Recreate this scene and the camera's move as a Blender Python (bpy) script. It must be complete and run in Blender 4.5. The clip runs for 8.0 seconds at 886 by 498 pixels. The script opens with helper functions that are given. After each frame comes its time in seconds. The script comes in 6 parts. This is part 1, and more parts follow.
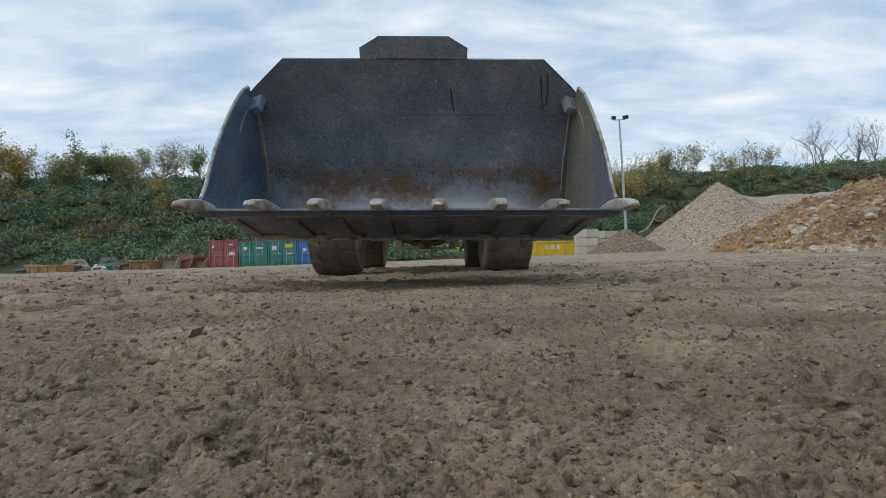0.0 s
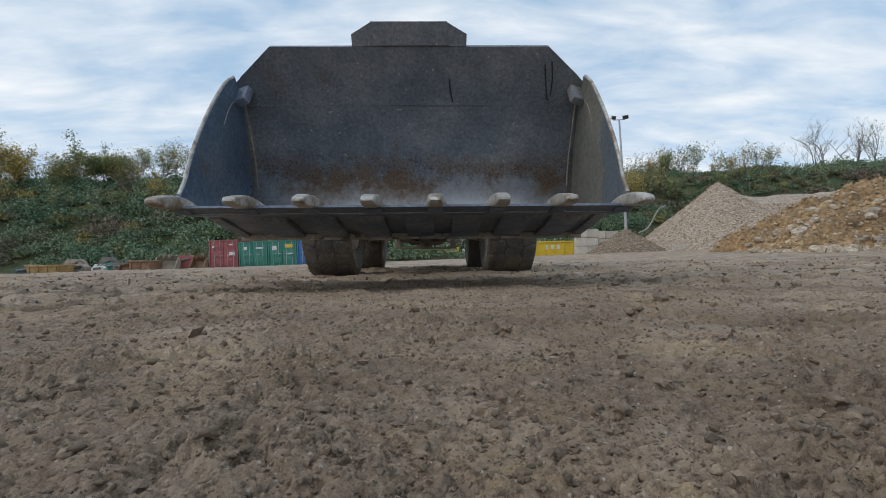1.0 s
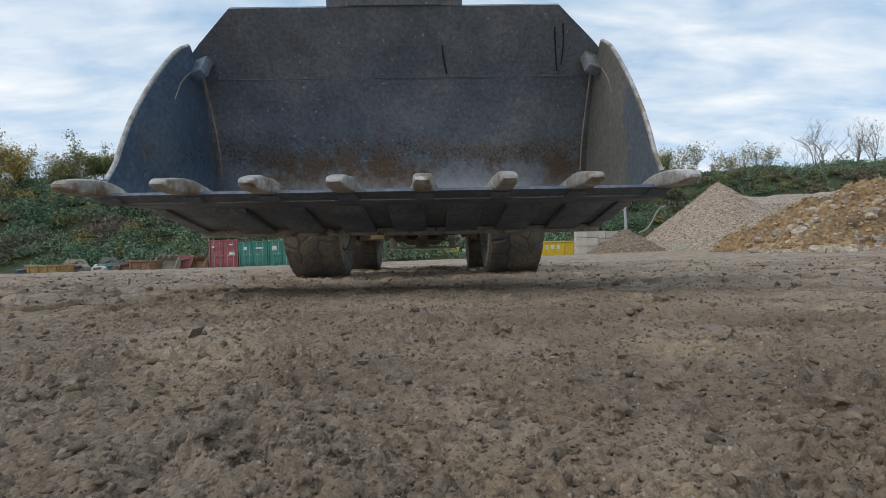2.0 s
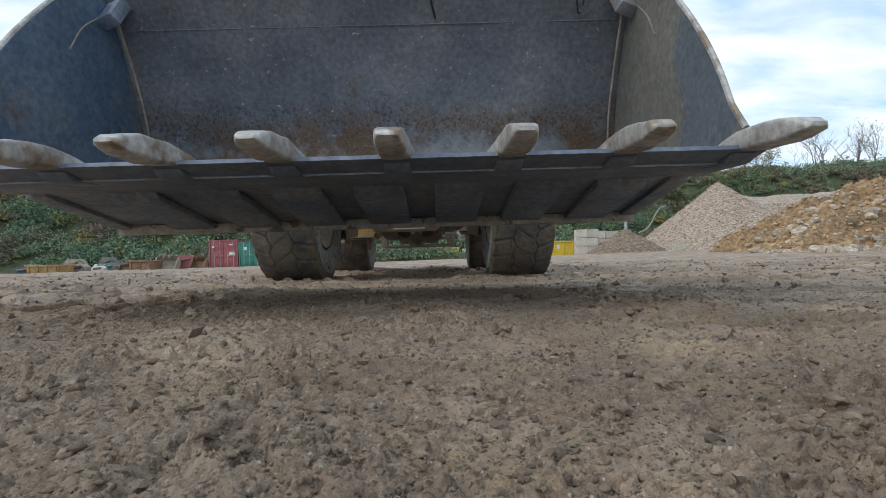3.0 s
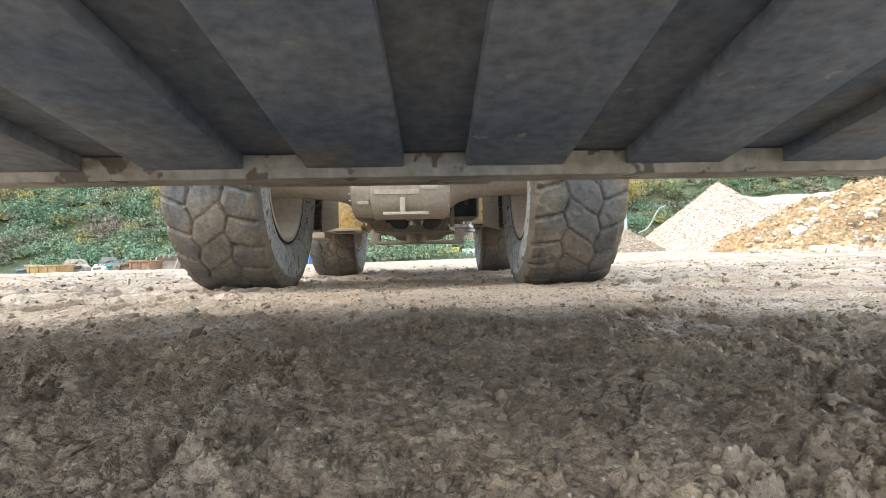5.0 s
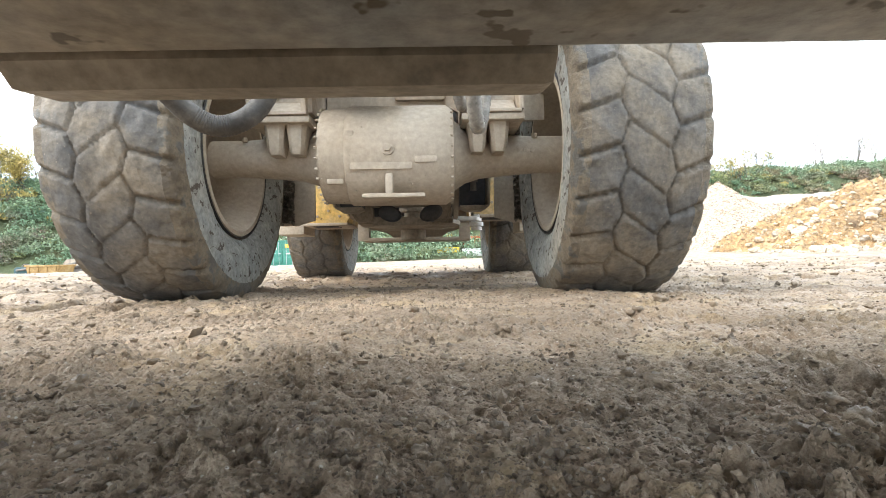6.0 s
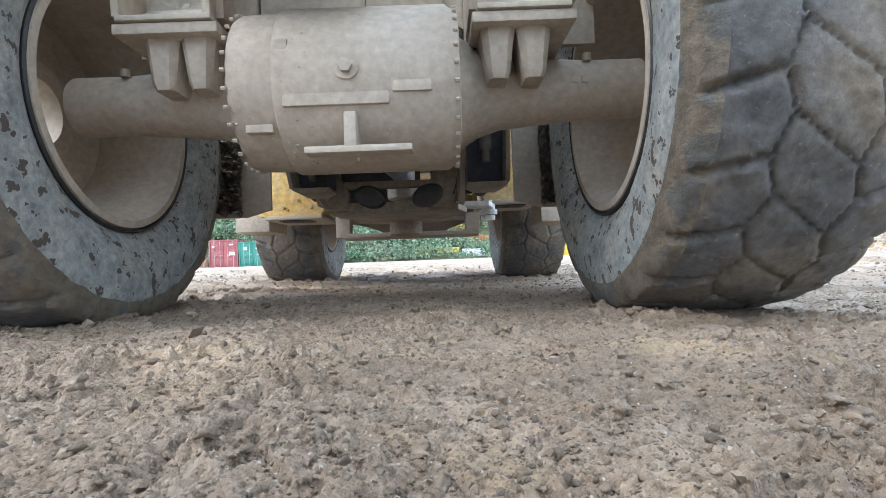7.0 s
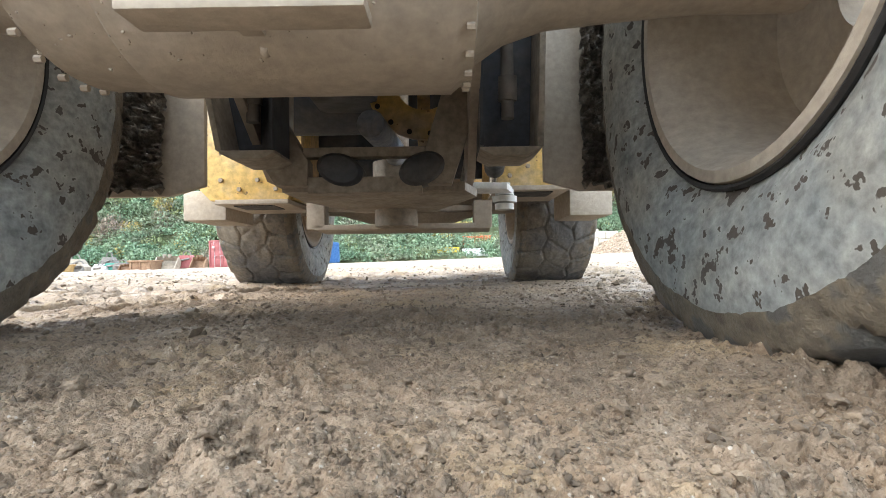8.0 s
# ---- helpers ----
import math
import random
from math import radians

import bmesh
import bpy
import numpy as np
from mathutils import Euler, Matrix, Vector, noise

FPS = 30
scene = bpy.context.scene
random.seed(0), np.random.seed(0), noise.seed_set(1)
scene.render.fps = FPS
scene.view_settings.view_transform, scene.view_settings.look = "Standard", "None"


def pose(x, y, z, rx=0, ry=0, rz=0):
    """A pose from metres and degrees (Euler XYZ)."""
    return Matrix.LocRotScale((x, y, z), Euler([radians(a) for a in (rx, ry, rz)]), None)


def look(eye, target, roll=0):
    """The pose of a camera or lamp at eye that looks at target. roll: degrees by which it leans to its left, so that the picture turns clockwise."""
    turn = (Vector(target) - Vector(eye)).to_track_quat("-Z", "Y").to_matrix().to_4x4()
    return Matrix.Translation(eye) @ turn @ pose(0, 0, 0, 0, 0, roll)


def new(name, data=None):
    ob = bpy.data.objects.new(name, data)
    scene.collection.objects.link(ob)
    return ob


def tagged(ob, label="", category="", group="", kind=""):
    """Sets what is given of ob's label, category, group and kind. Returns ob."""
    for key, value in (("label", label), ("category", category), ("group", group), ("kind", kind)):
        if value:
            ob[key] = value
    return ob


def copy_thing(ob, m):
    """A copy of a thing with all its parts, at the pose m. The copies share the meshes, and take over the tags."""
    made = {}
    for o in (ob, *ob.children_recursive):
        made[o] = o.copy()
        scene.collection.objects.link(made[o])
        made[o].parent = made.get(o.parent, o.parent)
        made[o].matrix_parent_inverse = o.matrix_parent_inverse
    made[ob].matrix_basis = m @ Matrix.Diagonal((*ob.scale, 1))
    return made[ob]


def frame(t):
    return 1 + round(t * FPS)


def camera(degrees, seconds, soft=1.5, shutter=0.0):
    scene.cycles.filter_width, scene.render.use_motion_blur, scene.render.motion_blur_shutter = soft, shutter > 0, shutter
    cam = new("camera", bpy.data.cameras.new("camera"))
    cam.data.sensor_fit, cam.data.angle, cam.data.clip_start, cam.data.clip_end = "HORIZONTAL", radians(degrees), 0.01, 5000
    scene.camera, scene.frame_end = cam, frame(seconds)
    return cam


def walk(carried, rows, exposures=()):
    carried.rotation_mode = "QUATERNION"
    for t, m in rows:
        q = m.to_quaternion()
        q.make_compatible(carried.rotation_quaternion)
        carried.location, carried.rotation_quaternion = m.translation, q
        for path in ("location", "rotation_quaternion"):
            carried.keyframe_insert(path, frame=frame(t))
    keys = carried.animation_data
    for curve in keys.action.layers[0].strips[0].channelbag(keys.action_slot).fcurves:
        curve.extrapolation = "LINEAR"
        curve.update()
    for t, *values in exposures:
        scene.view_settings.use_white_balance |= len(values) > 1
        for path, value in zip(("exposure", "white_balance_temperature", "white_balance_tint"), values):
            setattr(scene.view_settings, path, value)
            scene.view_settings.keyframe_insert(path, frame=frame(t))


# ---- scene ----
cam = camera(81.7, 8.0, soft=0.6)
EYE = (0.0, 0.0, 0.184)
VIEW = look(EYE, (0.0, 10.0, 0.184 + 10 * math.tan(radians(1.17))), -1.22)
walk(cam, [(0.0, VIEW), (8.0, VIEW)],
     exposures=[(0.0, 0.14, 6450, 10), (1.7, 0.16, 6450, 10), (2.8, 0.44, 6400, 10), (3.5, 0.86, 6300, 10), (4.5, 1.9, 6300, 10), (5.8, 2.48, 6950, 10), (6.2, 2.36, 6600, 10), (6.5, 2.24, 6350, 10), (7.0, 2.24, 5850, 10), (7.5, 2.38, 6050, 10), (8.0, 2.62, 6550, 10)])

# ---------- world and sun ----------
world = bpy.data.worlds.new("sky")
scene.world = world
world.use_nodes = True
wn, wl = world.node_tree.nodes, world.node_tree.links
wn.clear()


def wnode(kind, **values):
    n = wn.new(kind)
    for k, v in values.items():
        n.inputs[k].default_value = v
    return n


sky = wn.new("ShaderNodeTexSky")
sky.sky_type = "NISHITA"
sky.sun_disc = False
SUN_UP, SUN_TURN = radians(40), radians(-112)
sky.sun_elevation, sky.sun_rotation = SUN_UP, SUN_TURN
w_out, w_bg = wn.new("ShaderNodeOutputWorld"), wnode("ShaderNodeBackground", Strength=0.1)
w_co, w_sep = wn.new("ShaderNodeTexCoord"), wn.new("ShaderNodeSeparateXYZ")
w_add = wn.new("ShaderNodeMath")
w_add.operation = "ADD"
w_add.inputs[1].default_value = 0.22
w_max = wn.new("ShaderNodeMath")
w_max.operation = "MAXIMUM"
w_max.inputs[1].default_value = 0.05
w_dx, w_dy = wn.new("ShaderNodeMath"), wn.new("ShaderNodeMath")
w_dx.operation = w_dy.operation = "DIVIDE"
w_com = wn.new("ShaderNodeCombineXYZ")
w_map = wn.new("ShaderNodeMapping")
w_map.inputs["Rotation"].default_value = (0, 0, radians(-24))
w_map.inputs["Scale"].default_value = (1.0, 2.1, 1.0)
w_noise = wnode("ShaderNodeTexNoise", Scale=2.3, Detail=7.0, Roughness=0.56, Distortion=0.3)
w_ramp = wn.new("ShaderNodeValToRGB")
w_ramp.color_ramp.elements[0].position, w_ramp.color_ramp.elements[1].position = 0.32, 0.7
w_noise2 = wnode("ShaderNodeTexNoise", Scale=4.5, Detail=5.0, Roughness=0.5)
w_cloud = wn.new("ShaderNodeMix")
w_cloud.data_type = "RGBA"
w_cloud.inputs[6].default_value, w_cloud.inputs[7].default_value = (5.95, 6.75, 7.45, 1), (9.6, 9.7, 9.8, 1)
w_tint = wn.new("ShaderNodeMix")
w_tint.data_type = "RGBA"
w_tint.inputs[0].default_value = 0.72
w_tint.inputs[7].default_value = (4.35, 6.1, 8.0, 1)
w_mix = wn.new("ShaderNodeMix")
w_mix.data_type = "RGBA"
wl.new(w_co.outputs["Generated"], w_sep.inputs[0])
wl.new(w_sep.outputs[2], w_max.inputs[0])
wl.new(w_max.outputs[0], w_add.inputs[0])
for axis, d in ((0, w_dx), (1, w_dy)):
    wl.new(w_sep.outputs[axis], d.inputs[0])
    wl.new(w_add.outputs[0], d.inputs[1])
    wl.new(d.outputs[0], w_com.inputs[axis])
wl.new(w_com.outputs[0], w_map.inputs[0])
wl.new(w_map.outputs[0], w_noise.inputs["Vector"])
wl.new(w_map.outputs[0], w_noise2.inputs["Vector"])
wl.new(w_noise.outputs["Fac"], w_ramp.inputs[0])
wl.new(w_noise2.outputs["Fac"], w_cloud.inputs[0])
wl.new(sky.outputs[0], w_tint.inputs[6])
wl.new(w_ramp.outputs[0], w_mix.inputs[0])
wl.new(w_tint.outputs[2], w_mix.inputs[6])
wl.new(w_cloud.outputs[2], w_mix.inputs[7])
wl.new(w_mix.outputs[2], w_bg.inputs["Color"])
wl.new(w_bg.outputs[0], w_out.inputs[0])

sun = new("sun", bpy.data.lights.new("sun", "SUN"))
sun.data.energy, sun.data.angle, sun.data.color = 0.8, radians(42), (1.0, 0.95, 0.88)
sun_way = Vector((math.sin(SUN_TURN) * math.cos(SUN_UP), math.cos(SUN_TURN) * math.cos(SUN_UP), math.sin(SUN_UP)))
sun.matrix_world = look((0, 0, 30), Vector((0, 0, 30)) - sun_way)


# ---------- numbers ----------
def vnoise(x, y, seed=0):
    """Smooth lattice noise in -1..1 for arrays."""
    xi, yi = np.floor(x).astype(np.int64), np.floor(y).astype(np.int64)
    fx, fy = x - xi, y - yi
    fx, fy = fx * fx * fx * (fx * (fx * 6 - 15) + 10), fy * fy * fy * (fy * (fy * 6 - 15) + 10)

    def h(a, b):
        n = (a * 374761393 + b * 668265263 + seed * 974711) & 0xFFFFFFFF
        n = ((n ^ (n >> 13)) * 1274126177) & 0xFFFFFFFF
        n = ((n ^ (n >> 16)) * 2246822519) & 0xFFFFFFFF
        return ((n ^ (n >> 15)) & 0xFFFF) / 32767.5 - 1.0
    a = h(xi, yi) * (1 - fx) + h(xi + 1, yi) * fx
    b = h(xi, yi + 1) * (1 - fx) + h(xi + 1, yi + 1) * fx
    return a * (1 - fy) + b * fy


def fbm(x, y, octaves, seed=0, gain=0.5):
    total, amp = 0, 1.0
    for k in range(octaves):
        total = total + amp * vnoise(x * 2 ** k + 17.3 * k, y * 2 ** k - 9.1 * k, seed + k)
        amp *= gain
    return total


def smooth(a, b, x):
    t = np.clip((x - a) / (b - a), 0, 1)
    return t * t * (3 - 2 * t)


# ---------- materials ----------
def material(name, shades, scale=4.0, rough=(0.6, 0.85), metal=0.0, bump=0.3, bump_scale=60.0, bump_dist=0.01, detail=8.0,
             spots=None, spot_scale=20.0, spot_at=(0.6, 0.66), spot_rough=None, islands=0.0, objects=0.0, coords="Object", stretch=None, spec=0.5,
             second=None, second_scale=1.2, second_at=(0.45, 0.6), worn=False, grain=0.28):
    m = bpy.data.materials.new(name)
    m.use_nodes = True
    n, l = m.node_tree.nodes, m.node_tree.links
    b = n["Principled BSDF"]
    b.inputs["Metallic"].default_value = metal
    b.inputs["Specular IOR Level"].default_value = spec
    co = n.new("ShaderNodeTexCoord")
    vec = co.outputs[coords]
    if stretch:
        mp = n.new("ShaderNodeMapping")
        mp.inputs["Scale"].default_value = stretch
        l.new(vec, mp.inputs[0])
        vec = mp.outputs[0]

    def tex(s, det=detail, r=0.6):
        t = n.new("ShaderNodeTexNoise")
        t.inputs["Scale"].default_value, t.inputs["Detail"].default_value, t.inputs["Roughness"].default_value = s, det, r
        l.new(vec, t.inputs["Vector"])
        return t.outputs["Fac"]

    def ramp(fac, a, c):
        r = n.new("ShaderNodeMapRange")
        r.inputs[1].default_value, r.inputs[2].default_value = a, c
        l.new(fac, r.inputs[0])
        return r.outputs[0]

    def mixed(fac, a, c):
        x = n.new("ShaderNodeMix")
        x.data_type = "RGBA"
        if isinstance(fac, float):
            x.inputs[0].default_value = fac
        else:
            l.new(fac, x.inputs[0])
        for k, v in ((6, a), (7, c)):
            if isinstance(v, tuple):
                x.inputs[k].default_value = (*v, 1)
            else:
                l.new(v, x.inputs[k])
        return x.outputs[2]
    big = tex(scale)
    r = n.new("ShaderNodeValToRGB")
    el = r.color_ramp.elements
    while len(el) < len(shades):
        el.new(0.5)
    for k, s in enumerate(shades):
        el[k].position = 0.3 + 0.4 * k / max(1, len(shades) - 1)
        el[k].color = (*s, 1)
    l.new(big, r.inputs[0])
    col = r.outputs[0]
    if second:
        col = mixed(ramp(tex(second_scale, 5.0), *second_at), col, second)
    fine = n.new("ShaderNodeMapRange")
    fine.inputs[1].default_value, fine.inputs[2].default_value, fine.inputs[3].default_value, fine.inputs[4].default_value = 0.3, 0.7, 1 - grain, 1 + grain
    l.new(tex(bump_scale * 0.7, 4.0), fine.inputs[0])
    gain = fine.outputs[0]
    for amount, source in ((islands, "geo"), (objects, "obj")):
        if amount:
            g = n.new("ShaderNodeNewGeometry") if source == "geo" else n.new("ShaderNodeObjectInfo")
            mr = n.new("ShaderNodeMapRange")
            mr.inputs[3].default_value, mr.inputs[4].default_value = 1 - amount, 1 + amount
            l.new(g.outputs["Random Per Island" if source == "geo" else "Random"], mr.inputs[0])
            mu = n.new("ShaderNodeMath")
            mu.operation = "MULTIPLY"
            l.new(gain, mu.inputs[0])
            l.new(mr.outputs[0], mu.inputs[1])
            gain = mu.outputs[0]
    sc = n.new("ShaderNodeVectorMath")
    sc.operation = "SCALE"
    l.new(col, sc.inputs[0])
    l.new(gain, sc.inputs["Scale"])
    col = sc.outputs[0]
    rr = n.new("ShaderNodeMapRange")
    rr.inputs[1].default_value, rr.inputs[2].default_value = 0.3, 0.7
    rr.inputs[3].default_value, rr.inputs[4].default_value = rough
    l.new(tex(scale * 1.7 + 0.3, 4.0), rr.inputs[0])
    rough_out = rr.outputs[0]
    if spots:
        s = ramp(tex(spot_scale, 3.0), *spot_at)
        col = mixed(s, col, spots)
        if spot_rough is not None:
            x = n.new("ShaderNodeMix")
            l.new(s, x.inputs[0])
            l.new(rough_out, x.inputs[2])
            x.inputs[3].default_value = spot_rough
            rough_out = x.outputs[0]
    if worn:
        # bare polished metal low on the back sheet, rust above it
        sep = n.new("ShaderNodeSeparateXYZ")
        l.new(co.outputs["Object"], sep.inputs[0])

        def calc(op, p, q):
            k = n.new("ShaderNodeMath")
            k.operation = op
            for i, v in enumerate((p, q)):
                if isinstance(v, float):
                    k.inputs[i].default_value = v
                else:
                    l.new(v, k.inputs[i])
            return k.outputs[0]
        wave = calc("MULTIPLY", calc("SUBTRACT", tex(2.6, 6.0, 0.7), 0.5), 0.55)
        grit = calc("MULTIPLY", calc("SUBTRACT", tex(16.0, 6.0, 0.75), 0.5), 0.35)
        z = calc("ADD", calc("ADD", sep.outputs[2], wave), grit)
        x = calc("ADD", calc("ABSOLUTE", sep.outputs[0], 0.0), wave)
        rust = calc("MULTIPLY", ramp(z, 1.1, 0.92), ramp(tex(2.6, 6.0, 0.65), 0.4, 0.53))
        col = mixed(calc("MULTIPLY", rust, 0.85), col, (0.13, 0.074, 0.033))
        band = calc("MULTIPLY", ramp(z, 1.12, 0.98), ramp(z, 0.78, 0.9))
        flecks = calc("MULTIPLY", calc("MULTIPLY", ramp(tex(60.0, 4.0), 0.47, 0.4), band), 0.6)
        col = mixed(flecks, col, (0.03, 0.029, 0.029))
        flakes = calc("MULTIPLY", calc("MULTIPLY", ramp(tex(75.0, 3.0), 0.62, 0.68), band), 0.45)
        col = mixed(flakes, col, (0.36, 0.34, 0.31))
        shine = calc("MULTIPLY", ramp(z, 0.86, 0.66), ramp(x, 1.2, 0.85))
        col = mixed(calc("MULTIPLY", shine, 0.85), col, (0.36, 0.36, 0.37))
        bare = calc("MULTIPLY", shine, 0.75)
        mm = n.new("ShaderNodeMix")
        l.new(bare, mm.inputs[0])
        mm.inputs[2].default_value, mm.inputs[3].default_value = metal, 1.0
        l.new(mm.outputs[0], b.inputs["Metallic"])
        mr2 = n.new("ShaderNodeMix")
        l.new(bare, mr2.inputs[0])
        l.new(rough_out, mr2.inputs[2])
        mr2.inputs[3].default_value = 0.33
        rough_out = mr2.outputs[0]
        pits = calc("MULTIPLY", calc("MULTIPLY", ramp(tex(50.0, 4.0), 0.62, 0.7), shine), 0.4)
        col = mixed(pits, col, (0.14, 0.13, 0.12))
    l.new(col, b.inputs["Base Color"])
    l.new(rough_out, b.inputs["Roughness"])
    if bump:
        bp = n.new("ShaderNodeBump")
        bp.inputs["Strength"].default_value, bp.inputs["Distance"].default_value = bump, bump_dist
        l.new(tex(bump_scale, 6.0, 0.65), bp.inputs["Height"])
        l.new(bp.outputs[0], b.inputs["Normal"])
    return m


def mud_material():
    """Wet churned mud: gritty crumbs, smoother wet films between them, pale grit and dark crumbs."""
    m = bpy.data.materials.new("wet_mud")
    m.use_nodes = True
    n, l = m.node_tree.nodes, m.node_tree.links
    b = n["Principled BSDF"]
    co = n.new("ShaderNodeTexCoord").outputs["Object"]

    def tex(s, det=5.0, r=0.6):
        t = n.new("ShaderNodeTexNoise")
        t.inputs["Scale"].default_value, t.inputs["Detail"].default_value, t.inputs["Roughness"].default_value = s, det, r
        l.new(co, t.inputs["Vector"])
        return t.outputs["Fac"]

    def span(fac, a, c, lo=0.0, hi=1.0):
        r = n.new("ShaderNodeMapRange")
        for k, v in enumerate((a, c, lo, hi)):
            r.inputs[k + 1].default_value = v
        l.new(fac, r.inputs[0])
        return r.outputs[0]

    def calc(op, p, q):
        k = n.new("ShaderNodeMath")
        k.operation = op
        for i, v in enumerate((p, q)):
            if isinstance(v, float):
                k.inputs[i].default_value = v
            else:
                l.new(v, k.inputs[i])
        return k.outputs[0]

    def mixed(fac, a, c):
        x = n.new("ShaderNodeMix")
        x.data_type = "RGBA"
        l.new(fac, x.inputs[0])
        for k, v in ((6, a), (7, c)):
            if isinstance(v, tuple):
                x.inputs[k].default_value = (*v, 1)
            else:
                l.new(v, x.inputs[k])
        return x.outputs[2]

    def cells(s):
        v = n.new("ShaderNodeTexVoronoi")
        v.inputs["Scale"].default_value = s
        l.new(co, v.inputs["Vector"])
        return v
    film = span(tex(2.6, 5.0, 0.62), 0.5, 0.62)
    col = mixed(span(tex(0.9, 6.0), 0.35, 0.65), (0.275, 0.194, 0.128), (0.43, 0.318, 0.222))
    col = mixed(span(tex(6.0, 6.0, 0.7), 0.4, 0.66), col, (0.35, 0.275, 0.205))
    col = mixed(calc("MULTIPLY", span(tex(3.4, 4.0), 0.52, 0.64), 0.6), col, (0.43, 0.315, 0.185))
    col = mixed(calc("MULTIPLY", span(tex(45.0, 5.0, 0.75), 0.5, 0.7), 0.95), col, (0.08, 0.057, 0.04))
    col = mixed(calc("MULTIPLY", span(tex(120.0, 4.0, 0.75), 0.52, 0.7), 0.7), col, (0.5, 0.41, 0.31))
    streak = n.new("ShaderNodeMapping")
    streak.inputs["Scale"].default_value = (0.22, 1.1, 1.0)
    l.new(co, streak.inputs[0])
    rut = n.new("ShaderNodeTexNoise")
    rut.inputs["Scale"].default_value, rut.inputs["Detail"].default_value, rut.inputs["Roughness"].default_value = 1.0, 7.0, 0.7
    l.new(streak.outputs[0], rut.inputs["Vector"])
    col = mixed(calc("MULTIPLY", span(rut.outputs["Fac"], 0.48, 0.6), 0.6), col, (0.15, 0.112, 0.08))
    grit = cells(210.0)
    tone = n.new("ShaderNodeSeparateColor")
    l.new(grit.outputs["Color"], tone.inputs[0])
    stone = calc("MULTIPLY", span(tone.outputs[0], 0.955, 0.97), span(grit.outputs["Distance"], 0.42, 0.3))
    col = mixed(stone, col, (0.52, 0.46, 0.39))
    l.new(col, b.inputs["Base Color"])
    rough = calc("SUBTRACT", span(tex(9.0, 5.0, 0.7), 0.3, 0.7, 0.5, 0.86), calc("MULTIPLY", film, 0.22))
    l.new(rough, b.inputs["Roughness"])
    b.inputs["Specular IOR Level"].default_value = 0.25
    height = calc("ADD", calc("MULTIPLY", tex(90.0, 6.0, 0.75), 1.3), calc("MULTIPLY", calc("SUBTRACT", 1.0, cells(150.0).outputs["Distance"]), 0.55))
    height = calc("ADD", height, calc("MULTIPLY", calc("SUBTRACT", 1.0, cells(420.0).outputs["Distance"]), 0.22))
    bp = n.new("ShaderNodeBump")
    bp.inputs["Distance"].default_value = 0.008
    l.new(span(film, 0.0, 1.0, 1.0, 0.55), bp.inputs["Strength"])
    l.new(height, bp.inputs["Height"])
    l.new(bp.outputs[0], b.inputs["Normal"])
    return m


